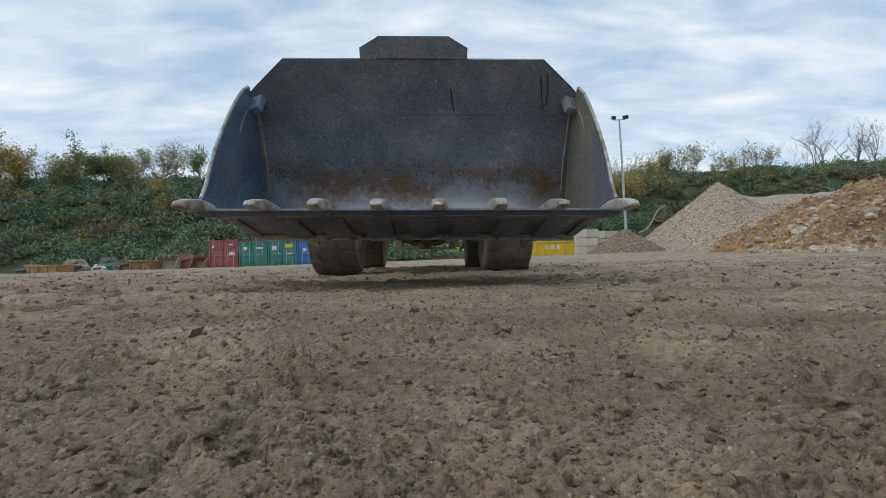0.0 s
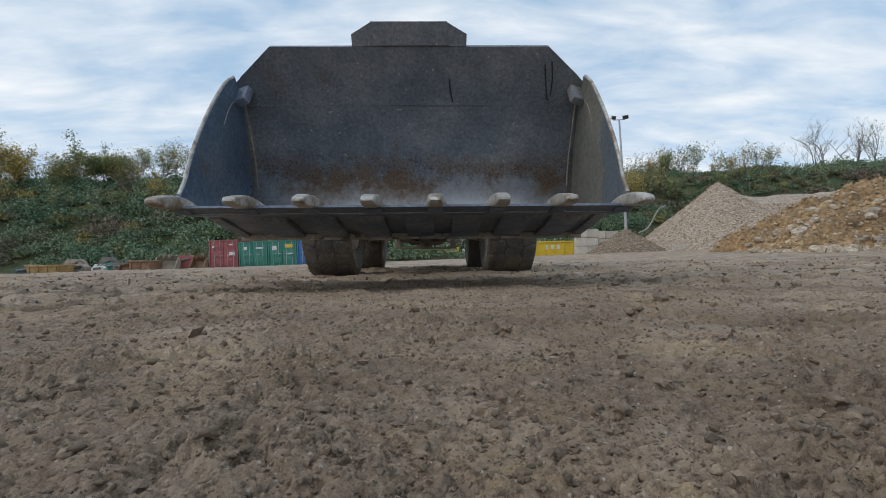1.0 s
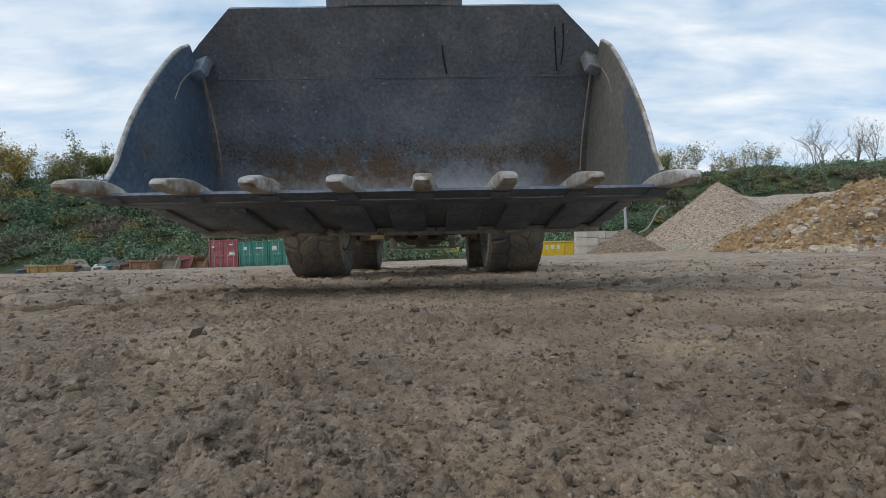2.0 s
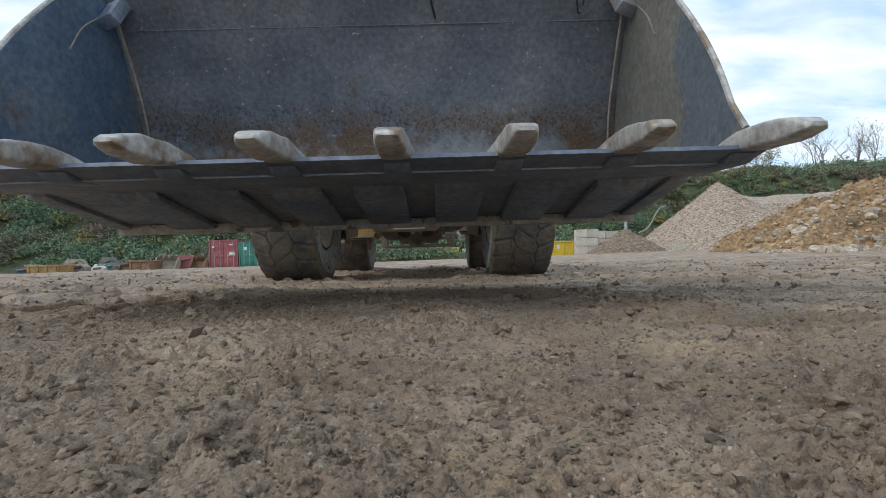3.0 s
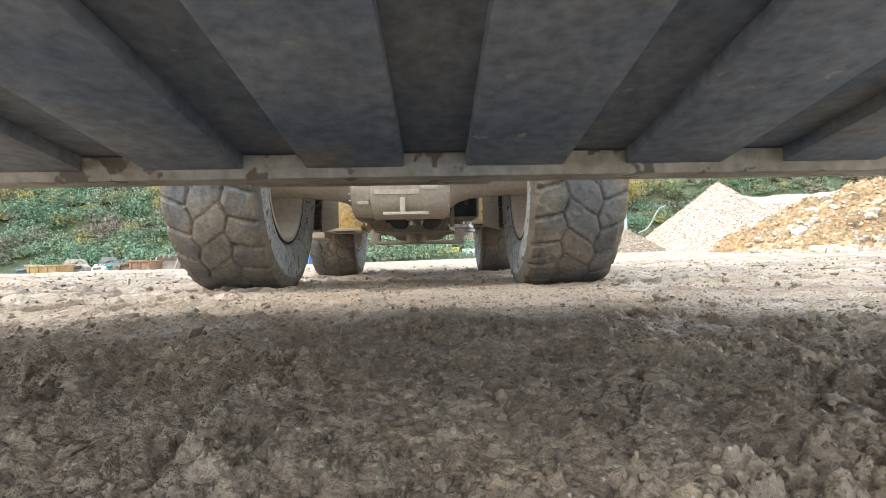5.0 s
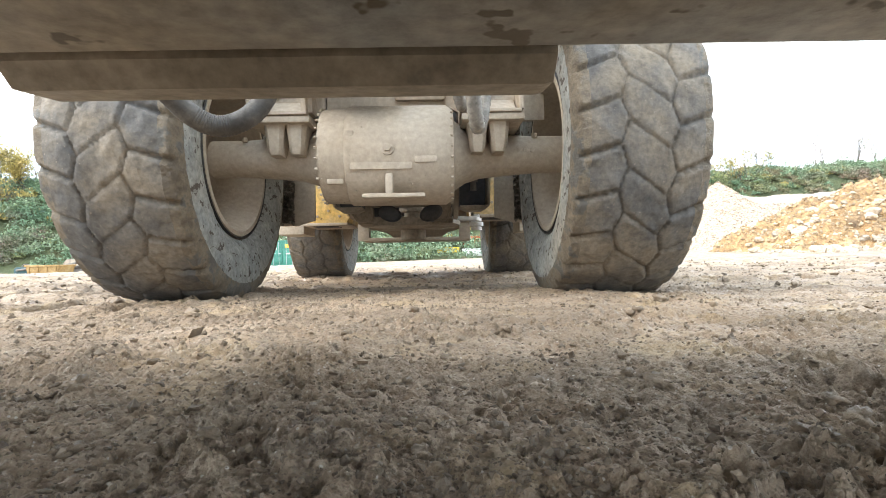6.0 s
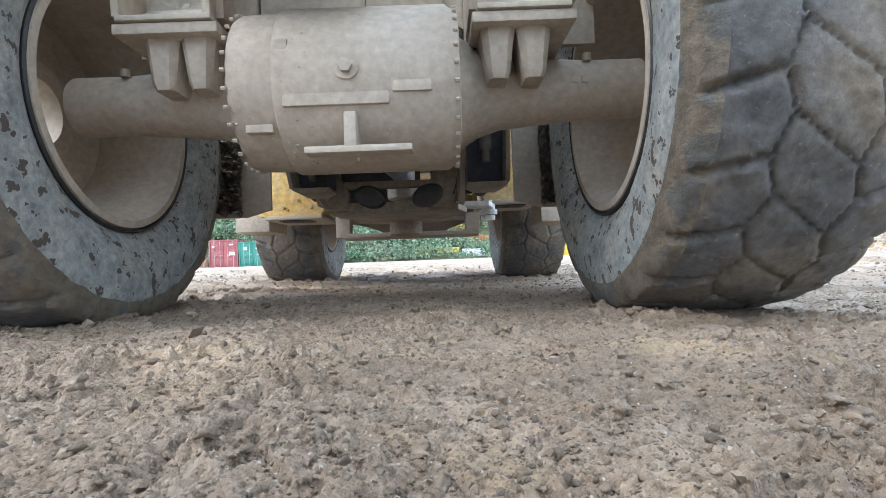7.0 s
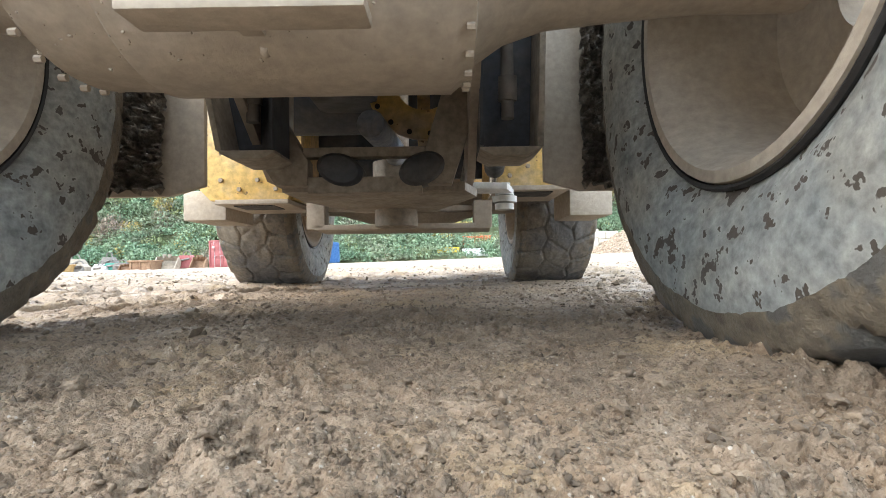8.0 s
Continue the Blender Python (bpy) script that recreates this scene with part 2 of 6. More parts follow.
M = dict(
    mud=mud_material(),
    clod=material("mud_clod", [(0.1, 0.071, 0.047), (0.17, 0.125, 0.085), (0.28, 0.215, 0.15)], 8, (0.5, 0.85), bump=0.8, bump_scale=130, bump_dist=0.005, islands=0.25),
    grass=material("rough_grass", [(0.06, 0.09, 0.03), (0.11, 0.14, 0.05), (0.17, 0.16, 0.07)], 0.4, (0.8, 0.95), bump=1.0, bump_scale=3, bump_dist=0.2),
    steel=material("worn_bucket_steel", [(0.1, 0.117, 0.142), (0.155, 0.17, 0.192), (0.225, 0.232, 0.245)], 2.2, (0.36, 0.6), 0.35, bump=0.3, bump_scale=60, bump_dist=0.005,
                   second=(0.13, 0.1, 0.072), second_scale=1.7, second_at=(0.6, 0.8), spots=(0.5, 0.46, 0.42), spot_scale=38, spot_at=(0.675, 0.7), spot_rough=0.8, worn=True),
    # left plate: the blue is sky glare put into the steel's colour
    sideplate=material("side_plate_sky_glare", [(0.13, 0.2, 0.31), (0.2, 0.28, 0.39), (0.32, 0.37, 0.42)], 1.4, (0.22, 0.45), 0.65, bump=0.2, bump_scale=50, bump_dist=0.003,
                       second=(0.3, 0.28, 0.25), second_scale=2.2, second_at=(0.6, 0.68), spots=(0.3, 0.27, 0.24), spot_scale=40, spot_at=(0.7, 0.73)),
    # right plate: beige dust, and the brighter lit side painted into the colour
    dustyplate=material("lit_dusty_side_plate", [(0.135, 0.134, 0.118), (0.17, 0.166, 0.143), (0.215, 0.205, 0.175)], 1.6, (0.5, 0.75), 0.15, bump=0.2, bump_scale=50, bump_dist=0.003,
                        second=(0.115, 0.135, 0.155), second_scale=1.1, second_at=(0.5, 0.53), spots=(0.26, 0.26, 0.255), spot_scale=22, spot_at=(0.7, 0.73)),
    # scuffs are wear; the lifted blue base shades stand for lens haze
    under=material("scuffed_hazed_underside", [(0.14, 0.18, 0.245), (0.22, 0.25, 0.305), (0.32, 0.33, 0.345)], 3.0, (0.4, 0.7), 0.25, bump=0.35, bump_scale=50, bump_dist=0.004,
                   second=(0.27, 0.24, 0.2), second_scale=2.4, second_at=(0.58, 0.72), spots=(0.4, 0.37, 0.34), spot_scale=24, spot_at=(0.7, 0.73)),
    dark_strap=material("dark_edge_steel", [(0.12, 0.15, 0.205), (0.2, 0.225, 0.275)], 3.0, (0.4, 0.65), 0.3, bump=0.3, bump_scale=50, bump_dist=0.004, spots=(0.3, 0.14, 0.06), spot_scale=6, spot_at=(0.7, 0.74)),
    tooth=material("tooth_steel", [(0.3, 0.27, 0.24), (0.42, 0.4, 0.37), (0.55, 0.53, 0.5)], 9, (0.35, 0.6), 0.35, bump=0.4, bump_scale=60, bump_dist=0.004,
                   second=(0.26, 0.2, 0.14), second_scale=8, second_at=(0.5, 0.62)),
    mudpaint=material("mud_coated_cast_iron", [(0.37, 0.315, 0.25), (0.41, 0.35, 0.28), (0.45, 0.39, 0.315)], 3.5, (0.7, 0.9), bump=0.35, bump_scale=55, bump_dist=0.006,
                      second=(0.35, 0.29, 0.22), second_scale=2.5, second_at=(0.5, 0.75), grain=0.14),
    yellow=material("dirty_yellow_paint", [(0.56, 0.36, 0.1), (0.64, 0.44, 0.15), (0.68, 0.52, 0.26)], 2.5, (0.45, 0.7), bump=0.12, bump_scale=40, bump_dist=0.003,
                    second=(0.52, 0.43, 0.31), second_scale=2.2, second_at=(0.42, 0.62), spots=(0.2, 0.13, 0.06), spot_scale=22, spot_at=(0.66, 0.7)),
    brown=material("muddy_yellow_paint", [(0.14, 0.09, 0.035), (0.24, 0.165, 0.07), (0.33, 0.25, 0.14)], 5, (0.5, 0.8), bump=0.3, bump_scale=40, bump_dist=0.004),
    tread=material("muddy_tread_rubber", [(0.058, 0.057, 0.057), (0.092, 0.088, 0.084), (0.135, 0.123, 0.11)], 4, (0.55, 0.85), bump=0.55, bump_scale=70, bump_dist=0.006,
                   second=(0.185, 0.152, 0.112), second_scale=2.5, second_at=(0.43, 0.63), spots=(0.21, 0.18, 0.145), spot_scale=55, spot_at=(0.66, 0.72)),
    wall=material("dusty_sidewall_rubber", [(0.18, 0.195, 0.195), (0.26, 0.27, 0.26), (0.34, 0.335, 0.305)], 7, (0.6, 0.85), bump=0.4, bump_scale=60, bump_dist=0.005,
                  spots=(0.07, 0.058, 0.047), spot_scale=21, spot_at=(0.595, 0.615), second=(0.27, 0.25, 0.21), second_scale=2.6, second_at=(0.5, 0.7), grain=0.35),
    shoulder=material("wet_mud_on_tyre", [(0.09, 0.072, 0.052), (0.15, 0.122, 0.088), (0.23, 0.185, 0.132)], 9, (0.5, 0.85), bump=0.9, bump_scale=45, bump_dist=0.012,
                      spots=(0.1, 0.095, 0.085), spot_scale=9, spot_at=(0.52, 0.6)),
    web=material("oily_muddy_steel", [(0.2, 0.165, 0.125), (0.29, 0.245, 0.19), (0.37, 0.315, 0.25)], 4, (0.5, 0.8), bump=0.3, bump_scale=50, bump_dist=0.004),
    heel=material("mud_spattered_heel", [(0.24, 0.2, 0.15), (0.33, 0.28, 0.215), (0.4, 0.345, 0.275)], 4, (0.4, 0.7), bump=0.3, bump_scale=50, bump_dist=0.004,
                  spots=(0.11, 0.085, 0.058), spot_scale=11, spot_at=(0.6, 0.63), second=(0.26, 0.26, 0.25), second_scale=1.3, second_at=(0.52, 0.7)),
    # near-black: the shade of pockets and recesses is put into this colour
    oily=material("shade_black_steel", [(0.02, 0.024, 0.032), (0.045, 0.05, 0.06), (0.09, 0.085, 0.08)], 5, (0.35, 0.65), bump=0.3, bump_scale=50, bump_dist=0.004),
    black=material("black_rubber", [(0.012, 0.012, 0.013), (0.03, 0.028, 0.026)], 8, (0.4, 0.7), bump=0.3, bump_scale=60, bump_dist=0.003),
    darkmud=material("caked_dark_mud", [(0.1, 0.09, 0.075), (0.19, 0.168, 0.14), (0.32, 0.28, 0.23)], 26, (0.45, 0.8), bump=1.0, bump_scale=90, bump_dist=0.03),
    hose=material("braided_hose", [(0.14, 0.13, 0.115), (0.27, 0.245, 0.21)], 20, (0.5, 0.8), bump=0.4, bump_scale=120, bump_dist=0.002),
    darkhose=material("dark_wrapped_hose", [(0.035, 0.032, 0.03), (0.065, 0.06, 0.055), (0.12, 0.108, 0.094)], 12, (0.45, 0.75), bump=0.4, bump_scale=90, bump_dist=0.002),
    gravel=material("washed_gravel", [(0.27, 0.21, 0.16), (0.39, 0.315, 0.245), (0.5, 0.42, 0.34)], 5, (0.7, 0.9), bump=1.0, bump_scale=13, bump_dist=0.05, grain=0.5),
    browngravel=material("brown_gravel", [(0.15, 0.11, 0.075), (0.23, 0.175, 0.125), (0.31, 0.25, 0.19)], 5, (0.7, 0.9), bump=1.0, bump_scale=9, bump_dist=0.1, grain=0.45),
    pebble=material("gravel_pebble", [(0.27, 0.19, 0.135), (0.43, 0.33, 0.245), (0.57, 0.47, 0.37)], 5, (0.7, 0.9), bump=0, islands=0.5),
    brownpebble=material("brown_gravel_pebble", [(0.19, 0.13, 0.085), (0.3, 0.22, 0.15), (0.42, 0.34, 0.26)], 5, (0.7, 0.9), bump=0, islands=0.5),
    earth=material("clay_rubble", [(0.27, 0.16, 0.072), (0.42, 0.265, 0.13), (0.52, 0.365, 0.205)], 0.9, (0.75, 0.95), bump=1.0, bump_scale=6, bump_dist=0.25, grain=0.5,
                   second=(0.13, 0.1, 0.075), second_scale=0.35, second_at=(0.56, 0.7)),
    rock=material("pale_broken_rock", [(0.29, 0.185, 0.1), (0.4, 0.3, 0.19), (0.56, 0.49, 0.4)], 0.6, (0.7, 0.9), bump=0.8, bump_scale=8, bump_dist=0.05, islands=0.35),
    boulder=material("pale_boulder", [(0.29, 0.21, 0.135), (0.38, 0.31, 0.23), (0.49, 0.435, 0.365)], 2.5, (0.7, 0.9), bump=0.8, bump_scale=14, bump_dist=0.03, objects=0.3),
    concrete=material("cast_concrete", [(0.36, 0.32, 0.26), (0.5, 0.455, 0.38), (0.56, 0.52, 0.45)], 1.2, (0.75, 0.9), bump=0.3, bump_scale=20, bump_dist=0.01, objects=0.12),
    # leaf shades carry the pale bluish lift of distance haze
    leaf=material("hazed_hedge_leaves", [(0.085, 0.165, 0.1), (0.145, 0.225, 0.13), (0.225, 0.26, 0.16)], 0.22, (0.5, 0.8), bump=0, islands=0.5, second=(0.19, 0.14, 0.105), second_scale=0.13, second_at=(0.53, 0.66)),
    bankleaf=material("bank_leaves", [(0.085, 0.115, 0.06), (0.14, 0.16, 0.08), (0.23, 0.205, 0.115)], 0.2, (0.5, 0.8), bump=0, islands=0.45, second=(0.24, 0.18, 0.12), second_scale=0.16, second_at=(0.52, 0.64)),
    autumn=material("autumn_leaves", [(0.2, 0.185, 0.07), (0.36, 0.29, 0.09), (0.46, 0.33, 0.11)], 0.5, (0.5, 0.8), bump=0, islands=0.4),
    greenleaf=material("tree_leaves", [(0.12, 0.165, 0.075), (0.2, 0.235, 0.1), (0.3, 0.29, 0.13)], 0.5, (0.5, 0.8), bump=0, islands=0.4),
    bark=material("grey_bark", [(0.07, 0.058, 0.047), (0.13, 0.11, 0.09)], 3, (0.8, 0.95), bump=0.6, bump_scale=12, bump_dist=0.03),
    twig=material("thin_twigs", [(0.1, 0.088, 0.078), (0.17, 0.15, 0.13)], 3, (0.8, 0.95), bump=0),
    scrub=material("scrub_soil", [(0.04, 0.06, 0.025), (0.07, 0.085, 0.035), (0.14, 0.125, 0.06)], 0.25, (0.85, 0.95), bump=1.0, bump_scale=2, bump_dist=0.4),
    red=material("faded_red_paint", [(0.24, 0.06, 0.06), (0.3, 0.085, 0.085), (0.36, 0.13, 0.125)], 0.8, (0.5, 0.75), bump=0.1, bump_scale=20),
    green=material("faded_green_paint", [(0.025, 0.16, 0.12), (0.04, 0.2, 0.15), (0.08, 0.25, 0.2)], 0.8, (0.5, 0.75), bump=0.1, bump_scale=20),
    teal=material("dark_teal_paint", [(0.02, 0.06, 0.07), (0.035, 0.09, 0.1)], 1.5, (0.5, 0.75), bump=0.1, bump_scale=20),
    blue=material("faded_blue_paint", [(0.03, 0.12, 0.32), (0.05, 0.17, 0.4)], 0.8, (0.5, 0.75), bump=0.1, bump_scale=20),
    skip=material("bright_yellow_paint", [(0.6, 0.4, 0.02), (0.68, 0.48, 0.04)], 1, (0.45, 0.7), bump=0.1, bump_scale=20),
    orange=material("orange_red_paint", [(0.5, 0.1, 0.04), (0.58, 0.14, 0.06)], 1, (0.5, 0.7), bump=0.1, bump_scale=20),
    ochre=material("dirty_ochre_paint", [(0.22, 0.13, 0.045), (0.32, 0.2, 0.075), (0.4, 0.28, 0.13)], 2, (0.6, 0.85), bump=0.3, bump_scale=20, bump_dist=0.01),
    rust=material("rusty_steel", [(0.13, 0.07, 0.04), (0.21, 0.12, 0.068), (0.28, 0.18, 0.11)], 2, (0.7, 0.9), bump=0.4, bump_scale=20, bump_dist=0.01),
    grey=material("grey_steel", [(0.12, 0.11, 0.1), (0.22, 0.2, 0.18)], 2, (0.6, 0.8), 0.2, bump=0.2, bump_scale=20),
    white=material("weathered_white_paint", [(0.55, 0.55, 0.54), (0.7, 0.7, 0.68)], 1, (0.5, 0.7), bump=0.1, bump_scale=20),
    galv=material("galvanised_steel", [(0.36, 0.37, 0.38), (0.48, 0.49, 0.5)], 1.5, (0.4, 0.6), 0.6, bump=0.1, bump_scale=20),
    rod=material("chrome_rod", [(0.5, 0.5, 0.5), (0.6, 0.6, 0.6)], 2, (0.12, 0.25), 1.0, bump=0),
    glass=material("dark_glass", [(0.02, 0.025, 0.03), (0.03, 0.035, 0.04)], 1, (0.05, 0.12), 0.0, bump=0),
)


# ---------- mesh tools ----------
def finish(name, bm, mat, parent=None, label="", smooth_angle=40.0):
    me = bpy.data.meshes.new(name)
    bmesh.ops.recalc_face_normals(bm, faces=bm.faces)
    bm.to_mesh(me)
    bm.free()
    for x in (mat if isinstance(mat, (list, tuple)) else [mat]):
        me.materials.append(M[x])
    if smooth_angle:
        me.polygons.foreach_set("use_smooth", [True] * len(me.polygons))
        me.set_sharp_from_angle(angle=radians(smooth_angle))
    ob = new(name, me)
    if parent:
        ob.parent = parent
    if label:
        tagged(ob, label)
    return ob


def part(name, bm, mat, parent, label="", smooth_angle=40.0):
    return finish(name, bm, mat, parent, label, smooth_angle)


def box(bm, x0, x1, y0, y1, z0, z1, bevel=0.0, m=None):
    vs = bmesh.ops.create_cube(bm, size=1.0, matrix=Matrix.LocRotScale(((x0 + x1) / 2, (y0 + y1) / 2, (z0 + z1) / 2), None, (x1 - x0, y1 - y0, z1 - z0)))["verts"]
    if bevel:
        es = list({e for v in vs for e in v.link_edges})
        vs = bmesh.ops.bevel(bm, geom=es, offset=bevel, segments=2, affect="EDGES", profile=0.6)["verts"]
    if m is not None:
        bmesh.ops.transform(bm, matrix=m, verts=[v for v in vs if v.is_valid])
    return bm


def plate(bm, outline, axis, a, b, bevel=0.0):
    """A flat plate: outline in the two other axes (in xyz order), from a to b along axis."""
    def at(p, c):
        q = list(p)
        q.insert(axis, c)
        return q
    lo, hi = [bm.verts.new(at(p, a)) for p in outline], [bm.verts.new(at(p, b)) for p in outline]
    n = len(outline)
    fs = [bm.faces.new(lo), bm.faces.new(hi[::-1])]
    for k in range(n):
        fs.append(bm.faces.new((lo[k], hi[k], hi[(k + 1) % n], lo[(k + 1) % n])))
    if bevel:
        es = list({e for f in fs[:2] for e in f.edges})
        bmesh.ops.bevel(bm, geom=es, offset=bevel, segments=2, affect="EDGES", profile=0.6)
    return bm


def lathe(bm, profile, n=48, close=False, centre=(0, 0), mat_of=None):
    """Profile (x, r) spun about the x axis through y, z = centre."""
    rings = []
    for x, r in profile:
        rings.append([bm.verts.new((x, centre[0] + r * math.cos(2 * math.pi * k / n), centre[1] + r * math.sin(2 * math.pi * k / n))) for k in range(n)])
    pairs = list(zip(rings, rings[1:])) + ([(rings[-1], rings[0])] if close else [])
    for a, b in pairs:
        for k in range(n):
            bm.faces.new((a[k], a[(k + 1) % n], b[(k + 1) % n], b[k]))
    if not close:
        for r in (rings[0], rings[-1]):
            bm.faces.new(r)
    return bm


def tube(bm, pts, radii, n=10, ridge=0.0):
    """A tube along points; radii one number or one each; ridge: relief of every second ring."""
    pts = [Vector(p) for p in pts]
    if not isinstance(radii, (list, tuple)):
        radii = [radii] * len(pts)
    rings, side = [], None
    for k, p in enumerate(pts):
        d = (pts[min(k + 1, len(pts) - 1)] - pts[max(k - 1, 0)]).normalized()
        side = d.orthogonal().normalized() if side is None else (side - d * side.dot(d)).normalized()
        up = d.cross(side)
        r = radii[k] * (1 + ridge * (k % 2))
        rings.append([bm.verts.new(p + r * (math.cos(2 * math.pi * j / n) * side + math.sin(2 * math.pi * j / n) * up)) for j in range(n)])
    for a, b in zip(rings, rings[1:]):
        for j in range(n):
            bm.faces.new((a[j], a[(j + 1) % n], b[(j + 1) % n], b[j]))
    bm.faces.new(rings[0][::-1])
    bm.faces.new(rings[-1])
    return bm


def curve_points(ctrl, steps):
    """Catmull-Rom through the control points."""
    c = [Vector(p) for p in ctrl]
    c = [c[0] * 2 - c[1]] + c + [c[-1] * 2 - c[-2]]
    out = []
    for a, b, d, e in zip(c, c[1:], c[2:], c[3:]):
        for k in range(steps):
            t = k / steps
            out.append(0.5 * ((2 * b) + (d - a) * t + (2 * a - 5 * b + 4 * d - e) * t * t + (3 * b - a - 3 * d + e) * t ** 3))
    return out + [c[-2]]


def grid_mesh(name, verts, faces, mats, smooth_on=True):
    me = bpy.data.meshes.new(name)
    me.from_pydata(verts, [], faces)
    for x in mats:
        me.materials.append(M[x])
    if smooth_on:
        me.polygons.foreach_set("use_smooth", np.ones(len(me.polygons), dtype=bool))
    me.update()
    return new(name, me)


# ---------- ground ----------
def yard(x, y):
    """Height of the yard, without its small relief."""
    r = np.hypot(x, y)
    far = smooth(14, 42, r) * (0.17 + 0.017 * np.clip(x, -40, 25)) * (y > 0)
    return far + 0.012 * fbm(x * 0.5, y * 0.5, 2, 3) * smooth(0.5, 3, r)


def crumbs(x, y, scale, seed, share):
    """Rounded crumbs 0..1 scattered one to a cell, of uneven size."""
    x, y = x * scale, y * scale
    xi, yi = np.floor(x).astype(np.int64), np.floor(y).astype(np.int64)
    best = np.zeros_like(x)
    for dx in (-1, 0, 1):
        for dy in (-1, 0, 1):
            a, b = xi + dx, yi + dy
            n = (a * 374761393 + b * 668265263 + seed * 974711) & 0xFFFFFFFF
            n = ((n ^ (n >> 13)) * 1274126177) & 0xFFFFFFFF
            n = n ^ (n >> 16)
            px, py = a + (n & 255) / 255.0, b + ((n >> 8) & 255) / 255.0
            r = (0.25 + 0.5 * ((n >> 16) & 255) / 255.0) * (((n >> 24) & 255) < 255 * share)
            d = ((x - px) ** 2 + (y - py) ** 2) / np.maximum(r, 1e-6) ** 2
            best = np.maximum(best, np.sqrt(np.maximum(0, 1 - d)) * r / 0.75)
    return best


def relief(x, y):
    r = np.hypot(x, y)
    lump = fbm(x * 6, y * 6, 3, 11)
    wx = x + 0.007 * vnoise(x * 28, y * 28, 13) + 0.0022 * vnoise(x * 110, y * 110, 15)
    wy = y + 0.007 * vnoise(x * 28, y * 28, 14) + 0.0022 * vnoise(x * 110, y * 110, 16)
    fine, mid, wide = 1 - smooth(1.3, 2.4, r), 1 - smooth(2.6, 5.0, r), 1 - smooth(6, 11, r)
    # churned ground close by, smoother film of mud in patches and farther out
    churn = np.clip((0.55 + 0.45 * (1 - smooth(0.55, 1.3, r))) * (0.25 + 0.95 * smooth(-0.35, 0.4, fbm(x * 3.1, y * 3.1, 3, 51))), 0, 1)
    ledge = smooth(-0.05, 0.25, fbm(wx * 11, wy * 11, 4, 21, 0.6))
    pits = smooth(0.4, 0.6, fbm(wx * 10 + 5, wy * 10, 4, 31, 0.6))
    z = 0.009 * lump * (1 - smooth(9, 16, r)) + (0.003 + 0.008 * churn) * ledge * wide - (0.005 + 0.01 * churn) * pits * wide
    z = z + 0.012 * crumbs(wx, wy, 15, 3, 0.3) * churn * wide + (0.003 + 0.012 * churn) * crumbs(wx, wy, 40, 4, 0.5) * mid
    z = z + (0.003 + 0.0075 * churn) * crumbs(wx, wy, 75, 5, 0.65) * mid + (0.001 + 0.0035 * churn) * crumbs(wx, wy, 170, 6, 0.7) * fine
    z = z + (0.035 * crumbs(wx * 0.75, wy, 4.2, 7, 0.55) + 0.03 * fbm(x * 0.7, y * 2.4, 3, 9, 0.6)) * smooth(2.8, 7, r) * (0.4 + 0.6 * smooth(-0.2, 0.4, fbm(x * 0.25, y * 0.6, 2, 19)))
    z = z + 0.0018 * fbm(wx * 70, wy * 70, 3, 41, 0.7) * mid
    # tyre prints pressed across the yard
    for x0, x1, y0, lean, seed in ((-5.5, -0.7, 2.1, 0.10, 1), (-6, -0.5, 3.2, 0.05, 2), (-7, 3, 4.9, -0.02, 3), (0.8, 7, 3.6, -0.06, 4), (-9, 9, 7.5, 0.02, 5), (-10, 12, 11.0, 0.01, 6)):
        v = y - y0 - lean * (x - x0)
        inside = smooth(x0, x0 + 0.6, x) * (1 - smooth(x1 - 0.6, x1, x)) * (1 - smooth(0.2, 0.34, np.abs(v)))
        lug = np.sin(2 * np.pi * (x / 0.21 + np.abs(v) * 2.2 + 0.3 * vnoise(x, y, seed)))
        z = z + inside * (0.032 * np.clip(lug * 1.6, -1, 1) - 0.016)
        z = z + 0.024 * np.exp(-((np.abs(v) - 0.36) / 0.05) ** 2) * smooth(x0, x0 + 0.6, x) * (1 - smooth(x1 - 0.6, x1, x)) * (0.6 + vnoise(x * 6, y * 6, seed))
    z = z + (0.024 * np.maximum(0, fbm(x * 2.2, y * 4.5, 3, 61) - 0.1) - 0.024 * np.maximum(0, fbm(x * 1.1, y * 3.2, 3, 67) - 0.15)) * smooth(2.2, 6, r)
    return z * (1 - smooth(25, 60, r))


def build_ground():
    az = np.concatenate([np.arange(-43.5, 43.5, 0.16), np.arange(45, 315, 4.0)])
    rad = [0.3]
    while rad[-1] < 1800:
        rad.append(rad[-1] * (1.003 if rad[-1] < 3.2 else 1.0065 if rad[-1] < 14 else 1.013 if rad[-1] < 60 else 1.25))
    rad = np.array(rad)
    a, r = np.meshgrid(np.radians(az), rad)
    x, y = r * np.sin(a), r * np.cos(a)
    front = 1 - smooth(41.9, 43.4, np.minimum(np.abs(np.degrees(a)), 360 - np.abs(np.degrees(a))))
    z = yard(x, y) + relief(x, y) * front
    n, k = len(az), len(rad)
    verts = np.c_[x.ravel(), y.ravel(), z.ravel()].tolist() + [[0, 0, 0]]
    i, j = np.meshgrid(np.arange(k - 1), np.arange(n), indexing="ij")
    j2 = (j + 1) % n
    faces = np.stack([i * n + j, (i + 1) * n + j, (i + 1) * n + j2, i * n + j2], -1).reshape(-1, 4).tolist()
    faces += [[n * k, q, (q + 1) % n] for q in range(n)]
    ob = grid_mesh("ground", verts, faces, ["mud"])
    tagged(ob, "churned wet brown mud yard with tyre prints", "ground", kind="structure")


